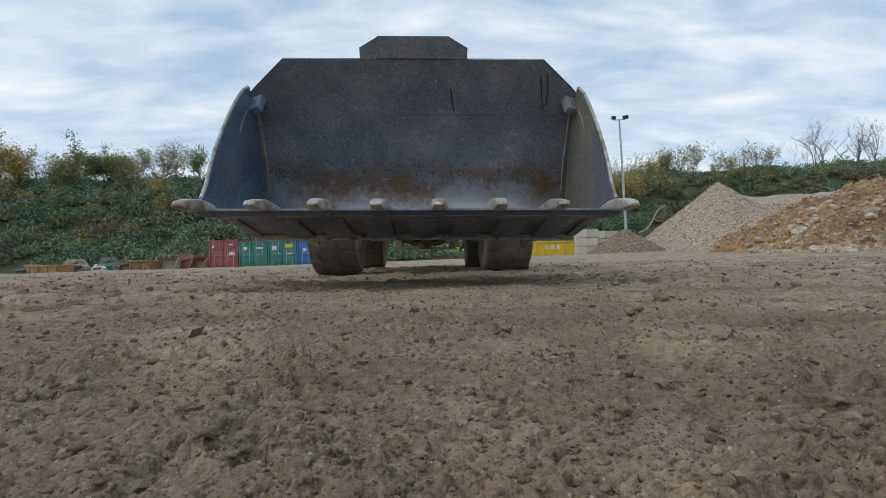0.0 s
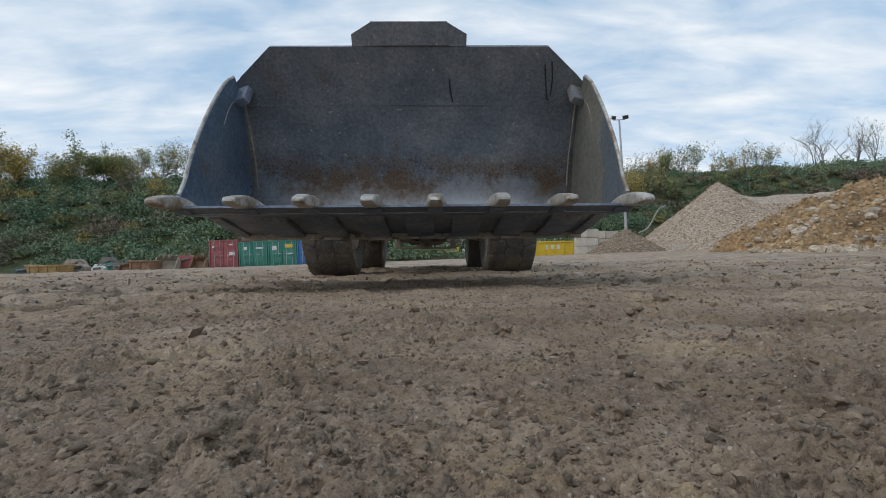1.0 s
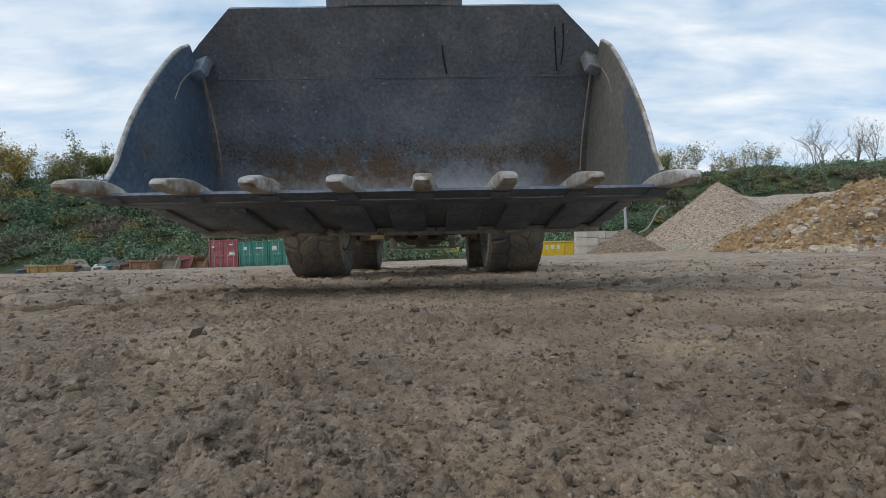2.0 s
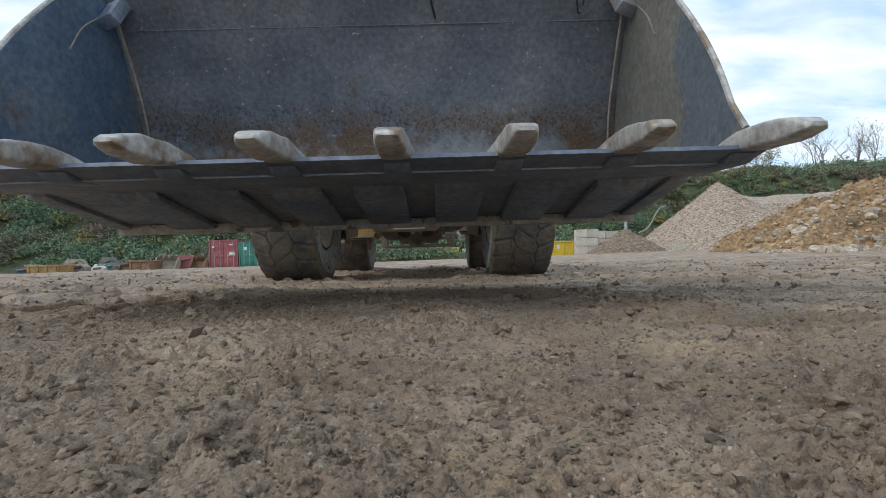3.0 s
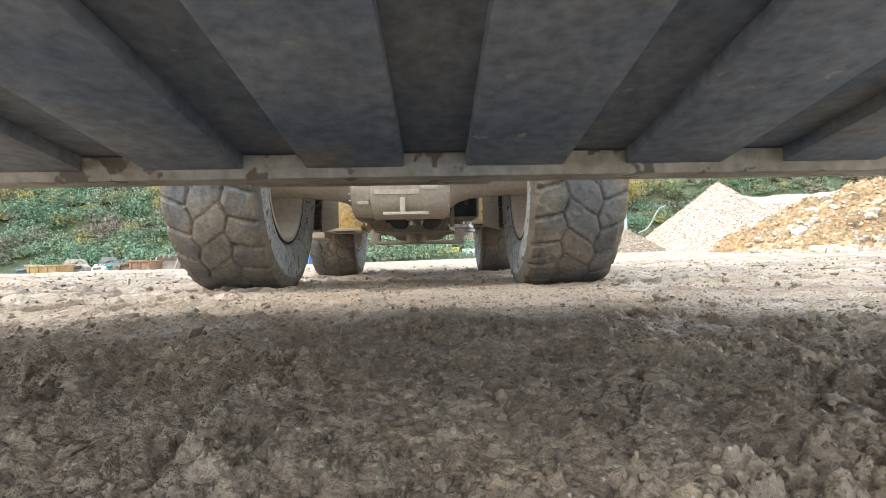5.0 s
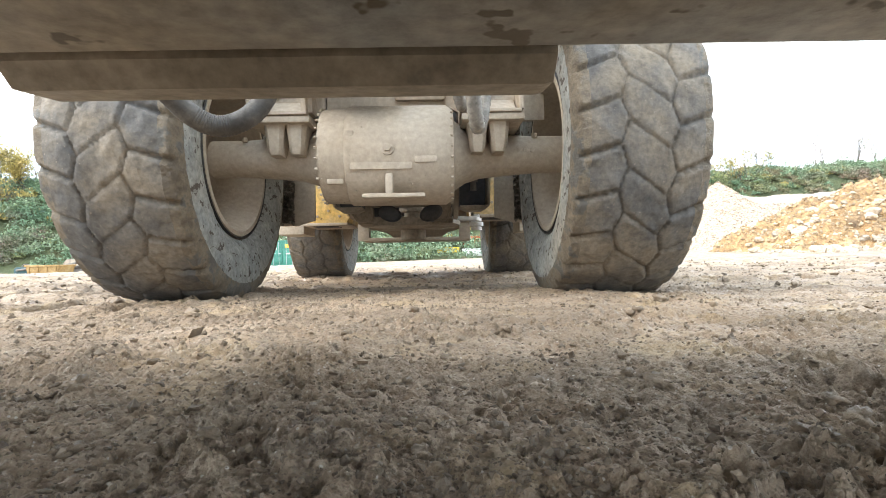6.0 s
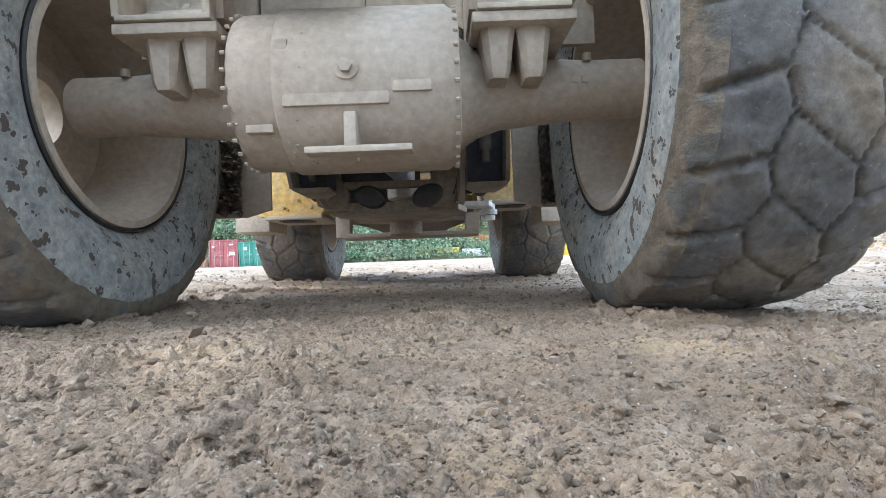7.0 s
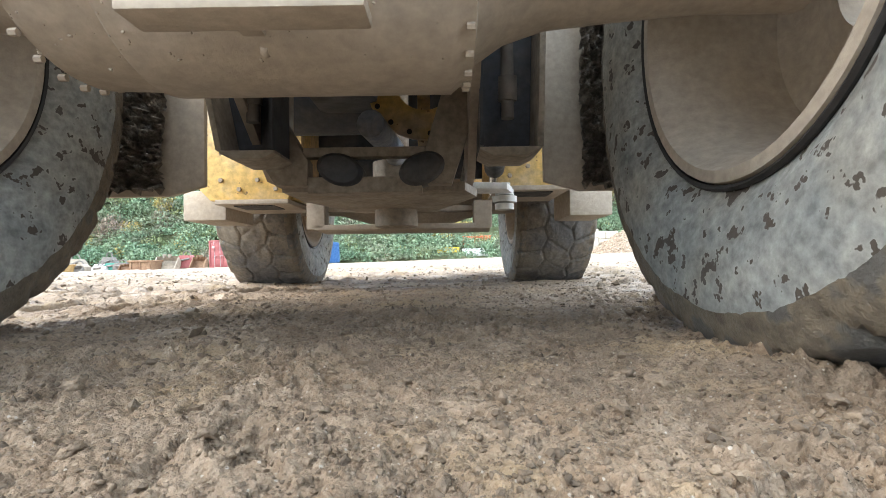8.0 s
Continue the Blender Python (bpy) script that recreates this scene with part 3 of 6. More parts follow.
def ico(sub):
    bm = bmesh.new()
    bmesh.ops.create_icosphere(bm, subdivisions=sub, radius=1.0)
    v = np.array([q.co[:] for q in bm.verts])
    f = np.array([[w.index for w in q.verts] for q in bm.faces])
    bm.free()
    return v, f


def lumps(name, spots, mat, sub, rough, label, category, kind="stuff", flat=0.7, facet=False):
    """Many lumps of irregular form in one mesh; spots: x, y, z, size."""
    bv, bf = ico(sub)
    rng = np.random.default_rng(len(spots))
    vs, fs, base = [], [], 0
    for x, y, z, s in spots:
        d = rng.normal(size=(5, 3))
        d /= np.linalg.norm(d, axis=1)[:, None]
        v = bv.copy()
        amp = np.ones(len(v))
        for q in d:
            amp -= rough * np.maximum(0, v @ q - 0.45)
        v = v * amp[:, None] * (1 + 0.5 * rough * (rng.random((len(v), 1)) - 0.5)) * rng.uniform(0.65, 1.25, 3) * (1, 1, flat)
        if sub > 1 and not facet:
            v = v * (1 + 0.32 * fbm(v[:, 0] * 2.2 + v[:, 2] * 1.3 + x * 9, v[:, 1] * 2.2 + v[:, 2], 4, 7, 0.65))[:, None]
        t = rng.uniform(0, 6.28)
        rot = np.array([[math.cos(t), -math.sin(t), 0], [math.sin(t), math.cos(t), 0], [0, 0, 1]])
        vs.append(v @ rot.T * s + (x, y, z))
        fs.append(bf + base)
        base += len(bv)
    ob = grid_mesh(name, np.concatenate(vs).tolist(), np.concatenate(fs).tolist(), [mat], not facet)
    return tagged(ob, label, category, kind=kind)


build_ground()
rng = np.random.default_rng(4)
spots = []
for _ in range(22000):
    r = 0.34 * (14 / 0.34) ** (rng.random() ** 1.05)
    t = radians(rng.uniform(-47, 47))
    x, y = r * math.sin(t), r * math.cos(t)
    s = min(0.03, 0.00078 * math.exp(abs(rng.normal()) * 0.74) * (0.8 + 1.15 * r))
    spots.append((x, y, s))
sx, sy, ss = np.array(spots).T
sz = yard(sx, sy) + relief(sx, sy) + 0.1 * ss
lumps("loose_crumbs", list(zip(sx, sy, sz, ss)), "clod", 1, 0.9, "crumbs and small clods of wet mud on the yard", "clods", flat=0.9, facet=True)

spots = []
for _ in range(1500):
    r = 0.4 * (2.6 / 0.4) ** (rng.random() ** 1.3)
    t = radians(rng.uniform(-46, 46))
    spots.append((r * math.sin(t), r * math.cos(t), rng.uniform(0.0022, 0.0062) * (0.75 + 0.45 * r)))
sx, sy, ss = np.array(spots).T
sz = yard(sx, sy) + relief(sx, sy) + 0.1 * ss
lumps("mud_lumps", list(zip(sx, sy, sz, ss)), "clod", 2, 0.8, "ragged small lumps of wet mud on the yard", "clods", flat=0.85)

# the clods that stand out
BIG = [(-0.102, 0.68, 0.016), (-0.06, 0.72, 0.013), (-0.145, 0.6, 0.014), (0.135, 0.72, 0.02), (0.25, 0.73, 0.018), (0.3, 0.71, 0.02), (-0.5, 0.7, 0.018), (-0.25, 1.25, 0.017),
       (-0.8, 1.65, 0.03), (0.01, 0.93, 0.016), (-0.24, 0.5, 0.014), (0.05, 0.55, 0.015), (0.42, 0.52, 0.016), (0.34, 0.5, 0.013), (-0.36, 0.49, 0.013), (0.47, 0.62, 0.014), (-0.02, 0.48, 0.012),
       (0.2, 0.6, 0.012), (0.55, 1.5, 0.025), (0.8, 1.9, 0.03), (-0.55, 0.95, 0.018), (0.14, 1.15, 0.015), (-0.1, 1.6, 0.02)]
for x, y, s in BIG:
    z = float(yard(np.array(x), np.array(y)) + relief(np.array(x), np.array(y))) + 0.3 * s
    c = lumps("clod", [(0, 0, 0, s)], "clod", 3, 1.1, "lump of wet brown mud lying on the yard", "clod", kind=" ", flat=0.75)
    del c["kind"]
    c.location = (x, y, z)
    c.rotation_euler = (0, 0, x * 40)
    tagged(c, group="clods on the yard")


# ---------- hill, hedge and trees ----------
def hill(x, y):
    edge = 52.5 + 9 * smooth(5, 45, x) + 2.5 * vnoise(x * 0.05, x * 0 + 3, 5)
    top = 10.6 + 3.8 * smooth(28, 66, x) + 1.6 * vnoise(x * 0.06, y * 0.06, 6) - 2.2 * np.exp(-((x - 2) / 14) ** 2)
    rise = smooth(0, 1, (y - edge) / (19 + 2 * smooth(5, 45, x)))
    return yard(np.clip(x, -40, 25), y) - 0.3 + top * rise + 0.4 * fbm(x * 0.25, y * 0.25, 2, 8) * rise


def leaf_cards(centres, sizes, rng):
    """Bent leaf clumps as two triangles each, turned at random."""
    n = len(centres)
    a, b = rng.normal(size=(n, 3)), rng.normal(size=(n, 3))
    a /= np.linalg.norm(a, axis=1)[:, None]
    b -= a * (a * b).sum(1)[:, None]
    b /= np.linalg.norm(b, axis=1)[:, None]
    c = np.cross(a, b)
    s = sizes[:, None]
    v = np.stack([centres - a * s, centres + b * s * 0.6 + c * s * 0.2, centres + a * s, centres - b * s * 0.6 + c * s * 0.2], 1).reshape(-1, 3)
    k = np.arange(n)[:, None] * 4
    f = np.concatenate([k + (0, 1, 2), k + (0, 2, 3)], 1).reshape(-1, 3)
    return v, f


def build_hill():
    xs, ys = np.arange(-170, 171, 2.0), np.arange(50, 190, 2.0)
    x, y = np.meshgrid(xs, ys)
    z = hill(x, y)
    n = len(xs)
    i, j = np.meshgrid(np.arange(len(ys) - 1), np.arange(n - 1), indexing="ij")
    faces = np.stack([i * n + j, i * n + j + 1, (i + 1) * n + j + 1, (i + 1) * n + j], -1).reshape(-1, 4).tolist()
    ob = grid_mesh("hillside", np.c_[x.ravel(), y.ravel(), z.ravel()].tolist(), faces, ["scrub"])
    tagged(ob, "overgrown quarry hillside of dark scrub soil", "hillside", kind="structure")
    rng = np.random.default_rng(7)
    for name, mat, count, share, label in (("bramble_thicket", "leaf", 1650, 0, "dense dark green and brown brambles covering the hillside"),
                                           ("autumn_scrub", "autumn", 130, 1, "yellowing autumn scrub scattered over the hillside"),
                                           ("green_scrub", "greenleaf", 260, 2, "fresh green bushes scattered over the hillside"),
                                           ("bank_scrub", "bankleaf", 1500, 3, "low green and brown scrub on the grassy bank")):
        vs, fs, base = [], [], 0
        for _ in range(count):
            x = rng.choice((rng.uniform(-74, -10), rng.uniform(-74, -10), rng.uniform(-74, -10), rng.uniform(-12, 20), rng.uniform(18, 88), rng.uniform(18, 88)))
            if share == 3:
                x = rng.uniform(16, 90)
            y = rng.uniform(52.5, 78) if x < 20 else rng.uniform(58, 88)
            z = float(hill(np.array(x), np.array(y)))
            if z < 0.1:
                continue
            r = rng.uniform(0.9, 2.2) * (0.7 if share else 1)
            if share == 3:
                r *= rng.uniform(0.35, 0.8)
            elif x > 30 and z < 11:
                r *= 0.45
            elif z > 8.5:
                r *= rng.uniform(0.55, 1.1)
            m = int(250 * r)
            d = rng.normal(size=(m, 3))
            d /= np.linalg.norm(d, axis=1)[:, None]
            d[:, 2] = np.abs(d[:, 2])
            rad = r * (0.55 + 0.5 * rng.random(m)) * (1 + 0.35 * np.sin(d[:, 0] * 5 + x) * np.cos(d[:, 1] * 4 + y))
            p = d * rad[:, None] * (1.1, 1.1, 0.85) + (x, y, z)
            v, f = leaf_cards(p, rng.uniform(0.07, 0.19, m), rng)
            vs.append(v)
            fs.append(f + base)
            base += len(v)
        ob = grid_mesh(name, np.concatenate(vs).tolist(), np.concatenate(fs).tolist(), [mat], False)
        tagged(ob, label, "bushes", kind="stuff")


def tree(x, y, height, mat, leaves, label, seed, spread=0.5):
    z0 = float(hill(np.array(x), np.array(y))) - 0.2
    root = tagged(new("tree"), label, "tree", "trees on the hillside")
    root.location = (x, y, z0)
    rng = random.Random(seed)
    bm = bmesh.new()
    tips = []

    def limb(p, d, length, r, level):
        pts, radii = [p], [r]
        q = p.copy()
        for k in range(4):
            d = (d + Vector((rng.uniform(-1, 1), rng.uniform(-1, 1), rng.uniform(-0.3, 0.6))) * 0.2).normalized()
            q = q + d * length / 4
            pts.append(q.copy())
            radii.append(r * (1 - 0.2 * (k + 1)))
        tube(bm, pts, radii, 6 if level < 2 else 4)
        if level >= 3:
            tips.extend(pts[1:])
            return
        if level >= 1:
            tips.extend(pts[3:])
        for k in range(5 if level == 0 else 4):
            at = pts[rng.randint(1 if level else 2, 4)]
            side = Vector((rng.uniform(-1, 1), rng.uniform(-1, 1), rng.uniform(0.1, 1.0))).normalized()
            limb(at, (d * (1 - spread) + side * (0.5 + spread)).normalized(), length * rng.uniform(0.45, 0.68), r * 0.42, level + 1)
    for k in range(rng.randint(2, 4)):
        lean = Vector((rng.uniform(-0.55, 0.55), rng.uniform(-0.4, 0.4), 1)).normalized()
        limb(Vector((rng.uniform(-0.4, 0.4), rng.uniform(-0.3, 0.3), 0)), lean, height * rng.uniform(0.4, 0.62), height * 0.011, 0)
    part("trunk", bm, "twig" if leaves < 400 else "bark", root)
    if leaves:
        g = np.random.default_rng(seed)
        t = np.array([q[:] for q in tips])
        leaves *= 2
        p = t[g.integers(0, len(t), leaves)] + g.normal(size=(leaves, 3)) * height * 0.05
        v, f = leaf_cards(p, g.uniform(0.06, 0.15, leaves), g)
        crown = grid_mesh("crown", v.tolist(), f.tolist(), [mat], False)
        crown.parent = root
    return root


build_hill()
TREES = [(-60, 68, 8.6, "greenleaf", 3200, 1), (-63, 70, 8.0, "autumn", 2600, 2), (-57, 72, 7.0, "autumn", 60, 22), (-54, 71, 7.0, "autumn", 150, 3), (-51, 70, 6.0, "greenleaf", 300, 9), (-49, 69, 5.6, "autumn", 200, 23), (-46.5, 70, 7.2, "greenleaf", 3000, 4),
         (-45, 73, 7.0, "autumn", 500, 15), (-43, 70, 7.6, "autumn", 900, 5), (-41, 68, 6.2, "autumn", 80, 24), (-38.5, 71, 7.0, "greenleaf", 900, 6), (-36, 70, 7.4, "autumn", 500, 7), (-33, 71, 7.2, "greenleaf", 900, 8), (-30, 70, 6.6, "autumn", 300, 25),
         (-26, 72, 6.5, "autumn", 700, 17), (-20, 72, 6.5, "greenleaf", 900, 26), (-55, 64, 5.0, "autumn", 250, 27), (-47, 63, 5.0, "autumn", 70, 28), (-40, 64, 5.0, "greenleaf", 500, 29), (-34, 63, 4.5, "autumn", 300, 30),
         (22, 68, 7.2, "autumn", 1300, 10), (25.5, 68, 6.4, "autumn", 2300, 31), (28, 72, 5.6, "greenleaf", 900, 11), (31, 74, 4.6, "autumn", 300, 32), (20, 74, 6.6, "greenleaf", 900, 16), (36, 80, 4.6, "greenleaf", 1100, 12), (39, 82, 5.0, "autumn", 200, 33),
         (45, 83, 4.8, "autumn", 250, 13), (48, 84, 5.0, "greenleaf", 500, 18), (51, 83, 5.2, "autumn", 250, 34), (54, 84, 4.6, "greenleaf", 400, 35), (60, 82, 9.4, "autumn", 0, 14), (62.5, 83, 9.0, "autumn", 0, 36), (67, 83, 8.8, "autumn", 40, 19), (71, 84, 8.0, "greenleaf", 300, 20), (57.5, 82, 5.0, "autumn", 0, 21)]
WORDS = {"greenleaf": "leafy green tree on the hillside", "autumn": "autumn tree with sparse yellow leaves on the hillside"}
grown = []
for x, y, h, mat, n, seed in TREES:
    grown.append(tree(x, y, h * (0.86 if x < 0 else 1), mat, n if x < 0 else n // 2, WORDS[mat] if n > 100 else "bare leafless tree with thin twigs on the hilltop", seed))
chance = random.Random(12)
for k in range(44):
    left = k < 28
    x = chance.uniform(-68, -20) if left else chance.uniform(20, 58)
    y = chance.uniform(65, 76) if left else chance.uniform(72, 86)
    copy_thing(chance.choice(grown[1:19] if left else grown[20:30]), pose(x, y, float(hill(np.array(x), np.array(y))) - chance.uniform(0.3, 1.4) * (1 if left else 1.7), 0, 0, chance.uniform(0, 360)))


# ---------- heaps ----------
def heap(name, height, x0, x1, y0, y1, step, mat, label, category):
    xs, ys = np.arange(x0, x1, step), np.arange(y0, y1, step)
    x, y = np.meshgrid(xs, ys)
    z = height(x, y)
    n = len(xs)
    i, j = np.meshgrid(np.arange(len(ys) - 1), np.arange(n - 1), indexing="ij")
    faces = np.stack([i * n + j, i * n + j + 1, (i + 1) * n + j + 1, (i + 1) * n + j], -1).reshape(-1, 4)
    top = z.ravel()[faces].max(1) > yard(x, y).ravel()[faces].max(1) - 0.15
    ob = grid_mesh(name, np.c_[x.ravel(), y.ravel(), z.ravel()].tolist(), faces[top].tolist(), [mat])
    return tagged(ob, label, category)


def gravel_height(x, y):
    cone = 5.75 - np.hypot(x - 22.7, y - 42) * 0.78
    ridge = 4.9 - 0.75 * np.hypot(np.maximum(0, np.abs(x - 31) - 5), y - 45) + 0.25 * vnoise(x * 0.5, y * 0.5, 9)
    return np.maximum(cone, ridge) + 0.35 + 0.06 * fbm(x * 1.5, y * 1.5, 3, 12)


def rubble_height(x, y):
    d = np.hypot(np.maximum(0, np.abs(x - 27.5) - 7.0) * 0.82, (y - 26) * 1.1)
    h = 3.35 - 0.62 * d
    crag = 1 - np.abs(fbm(x * 0.9, y * 0.9, 4, 15, 0.6))
    return h + 0.5 * fbm(x * 0.45, y * 0.45, 3, 14) + 0.5 * (crag - 0.6) + 0.1 * fbm(x * 4, y * 4, 2, 17)


def small_height(x, y):
    return 2.0 - 0.62 * np.hypot(x - 14.3, y - 40) + 0.05 * fbm(x * 2, y * 2, 2, 16) + 0.3


heap("gravel_heap", gravel_height, 12, 42, 33, 56, 0.3, "gravel", "tall cone of pale washed gravel", "gravel heap")
heap("rubble_heap", rubble_height, 8, 40, 17, 36, 0.14, "earth", "heap of orange clay mixed with broken rock", "rubble heap")
heap("spoil_heap", small_height, 10, 19, 36, 45, 0.2, "browngravel", "low brown heap of small gravel", "gravel heap")


def scatter(height, count, x0, x1, y0, y1, low, high, seed, clear=-0.05, power=2.5):
    g = np.random.default_rng(seed)
    out = []
    while len(out) < count:
        x, y = g.uniform(x0, x1), g.uniform(y0, y1)
        z = float(height(np.array(x), np.array(y)))
        if z > float(yard(np.array(x), np.array(y))) + clear:
            s = low + (high - low) * g.random() ** power
            out.append((x, y, z + 0.1 * s, s))
    return out


lumps("gravel_stones", scatter(gravel_height, 15000, 13, 37, 34, 44, 0.04, 0.1, 3), "pebble", 1, 0.5, "loose pale gravel on the heap", "gravel", facet=True)
lumps("spoil_stones", scatter(small_height, 1800, 10, 19, 36, 41, 0.04, 0.1, 5), "brownpebble", 1, 0.5, "loose brown gravel on the low heap", "gravel", facet=True)
lumps("rubble_stones", scatter(rubble_height, 8000, 11, 34, 18, 28, 0.02, 0.15, 6, power=3.0), "rock", 1, 0.7, "broken stones lying over the clay heap", "stones", facet=True, flat=0.9)
g6 = np.random.default_rng(9)
for k in range(170):
    x, y = g6.uniform(14, 25), g6.uniform(19, 25.5)
    x, y = (x, y) if k > 9 else (13.0 + k * 0.75, 20.6 + 0.5 * math.sin(k * 2.1) - 0.12 * k)
    z = max(float(rubble_height(np.array(x), np.array(y))), float(yard(np.array(x), np.array(y))))
    s = 0.09 + 0.24 * g6.random() ** 1.8
    rk = lumps("boulder", [(0, 0, 0, s)], "boulder", 2, 0.75, "pale angular boulder lying on the clay heap", "boulder", kind=" ", facet=True, flat=0.95)
    del rk["kind"]
    rk.location, rk.rotation_euler = (x, y, z + 0.3 * s), (g6.uniform(-0.4, 0.4), g6.uniform(-0.4, 0.4), g6.uniform(0, 6))
    tagged(rk, group="boulders on the clay heap")


# ---------- yard things ----------
def base_z(x, y):
    return float(yard(np.array(float(x)), np.array(float(y))))


def container(x, y, width, height, depth, mat, label, marks, turn=0.0):
    """Steel shipping container, its two doors towards the yard."""
    root = tagged(new("shipping_container"), label, "container", "shipping containers in a row")
    root.matrix_world = pose(x, y, base_z(x, y) - 0.03, 0, -1.2, turn)
    w = width / 2
    bm = bmesh.new()
    box(bm, -w + 0.06, w - 0.06, 0.1, depth, 0.12, height - 0.05)
    for k in range(int(depth / 0.28)):
        for s in (-1, 1):
            box(bm, s * w - 0.05 - 0.02 * s, s * w + 0.05 - 0.02 * s, 0.2 + k * 0.28, 0.34 + k * 0.28, 0.16, height - 0.12)
    part("body", bm, mat, root)
    bm = bmesh.new()
    for s in (-1, 1):
        box(bm, s * w - (0.12 if s > 0 else 0), s * w + (0 if s > 0 else 0.12), 0, 0.14, 0, height, 0.015)
    for z0 in (0, height - 0.13):
        box(bm, -w + 0.12, w - 0.12, 0.005, 0.13, z0, z0 + 0.13, 0.015)
    part("door_frame", bm, mat, root)
    for s in (-1, 1):
        bm = bmesh.new()
        x0, x1 = sorted((s * 0.02, s * (w - 0.13)))
        box(bm, x0, x1, 0.05, 0.1, 0.15, height - 0.15, 0.01)
        for k in range(3):
            z0 = 0.2 + k * (height - 0.4) / 3
            box(bm, x0 + 0.09, x1 - 0.09, 0.03, 0.06, z0 + 0.06, z0 + (height - 0.4) / 3 - 0.06, 0.01)
        door = part("door", bm, mat, root)
        for f in (0.3, 0.75):
            bm = bmesh.new()
            xx = x0 + (x1 - x0) * f
            tube(bm, [(xx, 0.015, 0.1), (xx, 0.015, height - 0.1)], 0.018, 8)
            box(bm, xx - 0.03, xx + 0.22, -0.01, 0.02, 1.1, 1.15, 0.005)
            part("lock_bar", bm, "galv", door, "galvanised lock bar")
    for mx, mz, mw, mh, mm in marks:
        bm = bmesh.new()
        box(bm, mx - mw / 2, mx + mw / 2, 0.022, 0.029, mz - mh / 2, mz + mh / 2)
        part("marking", bm, mm, root, "painted marking panel")
    return root


container(-19.7, 46, 2.6, 2.55, 6.0, "red", "faded red shipping container with closed doors", [(0.75, 1.3, 0.5, 0.3, "white"), (0.7, 2.1, 0.4, 0.1, "white"), (-0.9, 1.95, 0.2, 0.2, "white")])
container(-17.05, 46, 2.58, 2.3, 6.0, "green", "green shipping container with a round white mark", [(-0.7, 1.7, 0.3, 0.3, "white"), (0.6, 1.7, 0.7, 0.15, "white")])
container(-14.42, 46, 2.58, 2.3, 6.0, "green", "green shipping container with a white notice and a yellow mark", [(-0.7, 1.65, 0.4, 0.4, "white"), (0.6, 1.8, 0.7, 0.32, "skip"), (0.7, 1.1, 0.6, 0.12, "white")])
container(-11.8, 46, 2.58, 2.2, 6.0, "blue", "blue shipping container with closed doors", [(-0.6, 1.4, 0.3, 0.3, "white")])


def skip(x, y, width, depth, height, mat, label, turn=0.0, ribs=5, lettered=False):
    """Open steel skip with sloping ends, ribs and a rolled rim."""
    root = tagged(new("skip"), label, "skip")
    root.matrix_world = pose(x, y, base_z(x, y) - 0.02, 0, 0, turn)
    w, d = width / 2, depth / 2
    bm = bmesh.new()
    outer = [(-w, height), (-w * 0.86, 0), (w * 0.86, 0), (w, height)]
    inner = [(w - 0.08, height), (w * 0.86 - 0.05, 0.08), (-w * 0.86 + 0.05, 0.08), (-w + 0.08, height)]
    plate(bm, outer + inner, 1, -d, d)
    for s in (-1, 1):
        plate(bm, outer, 1, s * d - 0.03, s * d + 0.03)
    part("body", bm, mat, root)
    for s in (-1, 1):
        bm = bmesh.new()
        box(bm, -w - 0.04, w + 0.04, s * (d + 0.055) - 0.06, s * (d + 0.055) + 0.06, height - 0.06, height + 0.06, 0.02)
        part("rim", bm, mat, root)
    for k in range(ribs):
        bm = bmesh.new()
        xx = -w * 0.8 + k * 1.6 * w / (ribs - 1)
        box(bm, xx - 0.05, xx + 0.05, -d - 0.09, -d - 0.02, 0.05, height - 0.07, 0.01)
        part("rib", bm, mat, root)
    if lettered:
        for k in range(3):
            bm = bmesh.new()
            xx = -w * 0.35 + k * 0.5
            box(bm, xx - 0.12, xx + 0.12, -d - 0.045, -d - 0.031, height * 0.45, height * 0.78)
            part("marking", bm, "white", root, "white painted mark")
    return root


skip(9.35, 44, 3.9, 1.9, 1.15, "skip", "bright yellow steel skip with white marks", lettered=True)
skip(0.55, 58, 2.6, 1.8, 1.3, "skip", "weathered yellow steel skip standing by the hedge")
skip(-26.2, 34.2, 2.2, 1.4, 0.62, "ochre", "low ochre-brown steel skip", ribs=4)
skip(-20.9, 36, 1.6, 1.3, 0.72, "rust", "rust-red open steel skip on the yard", ribs=3)


def digger_bucket(x, y, width, height, mat, label, turn=0.0):
    root = tagged(new("digger_bucket"), label, "bucket", "spare buckets along the yard edge")
    root.matrix_world = pose(x, y, base_z(x, y), 0, 0, turn)
    w = width / 2
    bm = bmesh.new()
    prof = [(-height * 0.55, 0.03), (0.1, 0.0), (height * 0.42, height * 0.25), (height * 0.48, height * 0.6), (height * 0.2, height * 0.95)]
    inn = [(a - 0.05 if k else a, b + 0.05) for k, (a, b) in enumerate(prof)]
    plate(bm, prof + inn[::-1], 0, -w, w)
    part("shell", bm, mat, root)
    for s in (-1, 1):
        bm = bmesh.new()
        plate(bm, prof, 0, s * w - 0.03, s * w + 0.03)
        part("side_plate", bm, mat, root)
    for k in range(5):
        bm = bmesh.new()
        xx = -w * 0.85 + k * w * 0.425
        plate(bm, [(-height * 0.5, 0.09), (-height * 0.8, 0.04), (-height * 0.8, 0.01), (-height * 0.5, 0.0)], 0, xx - 0.05, xx + 0.05)
        part("tooth", bm, "grey", root)
    for side in (-1, 1):
        bm = bmesh.new()
        box(bm, side * w * 0.25 - 0.05 * w, side * w * 0.25 + 0.05 * w, -0.05, 0.35, height * 0.85, height * 1.15, 0.02)
        part("hanger", bm, mat, root)


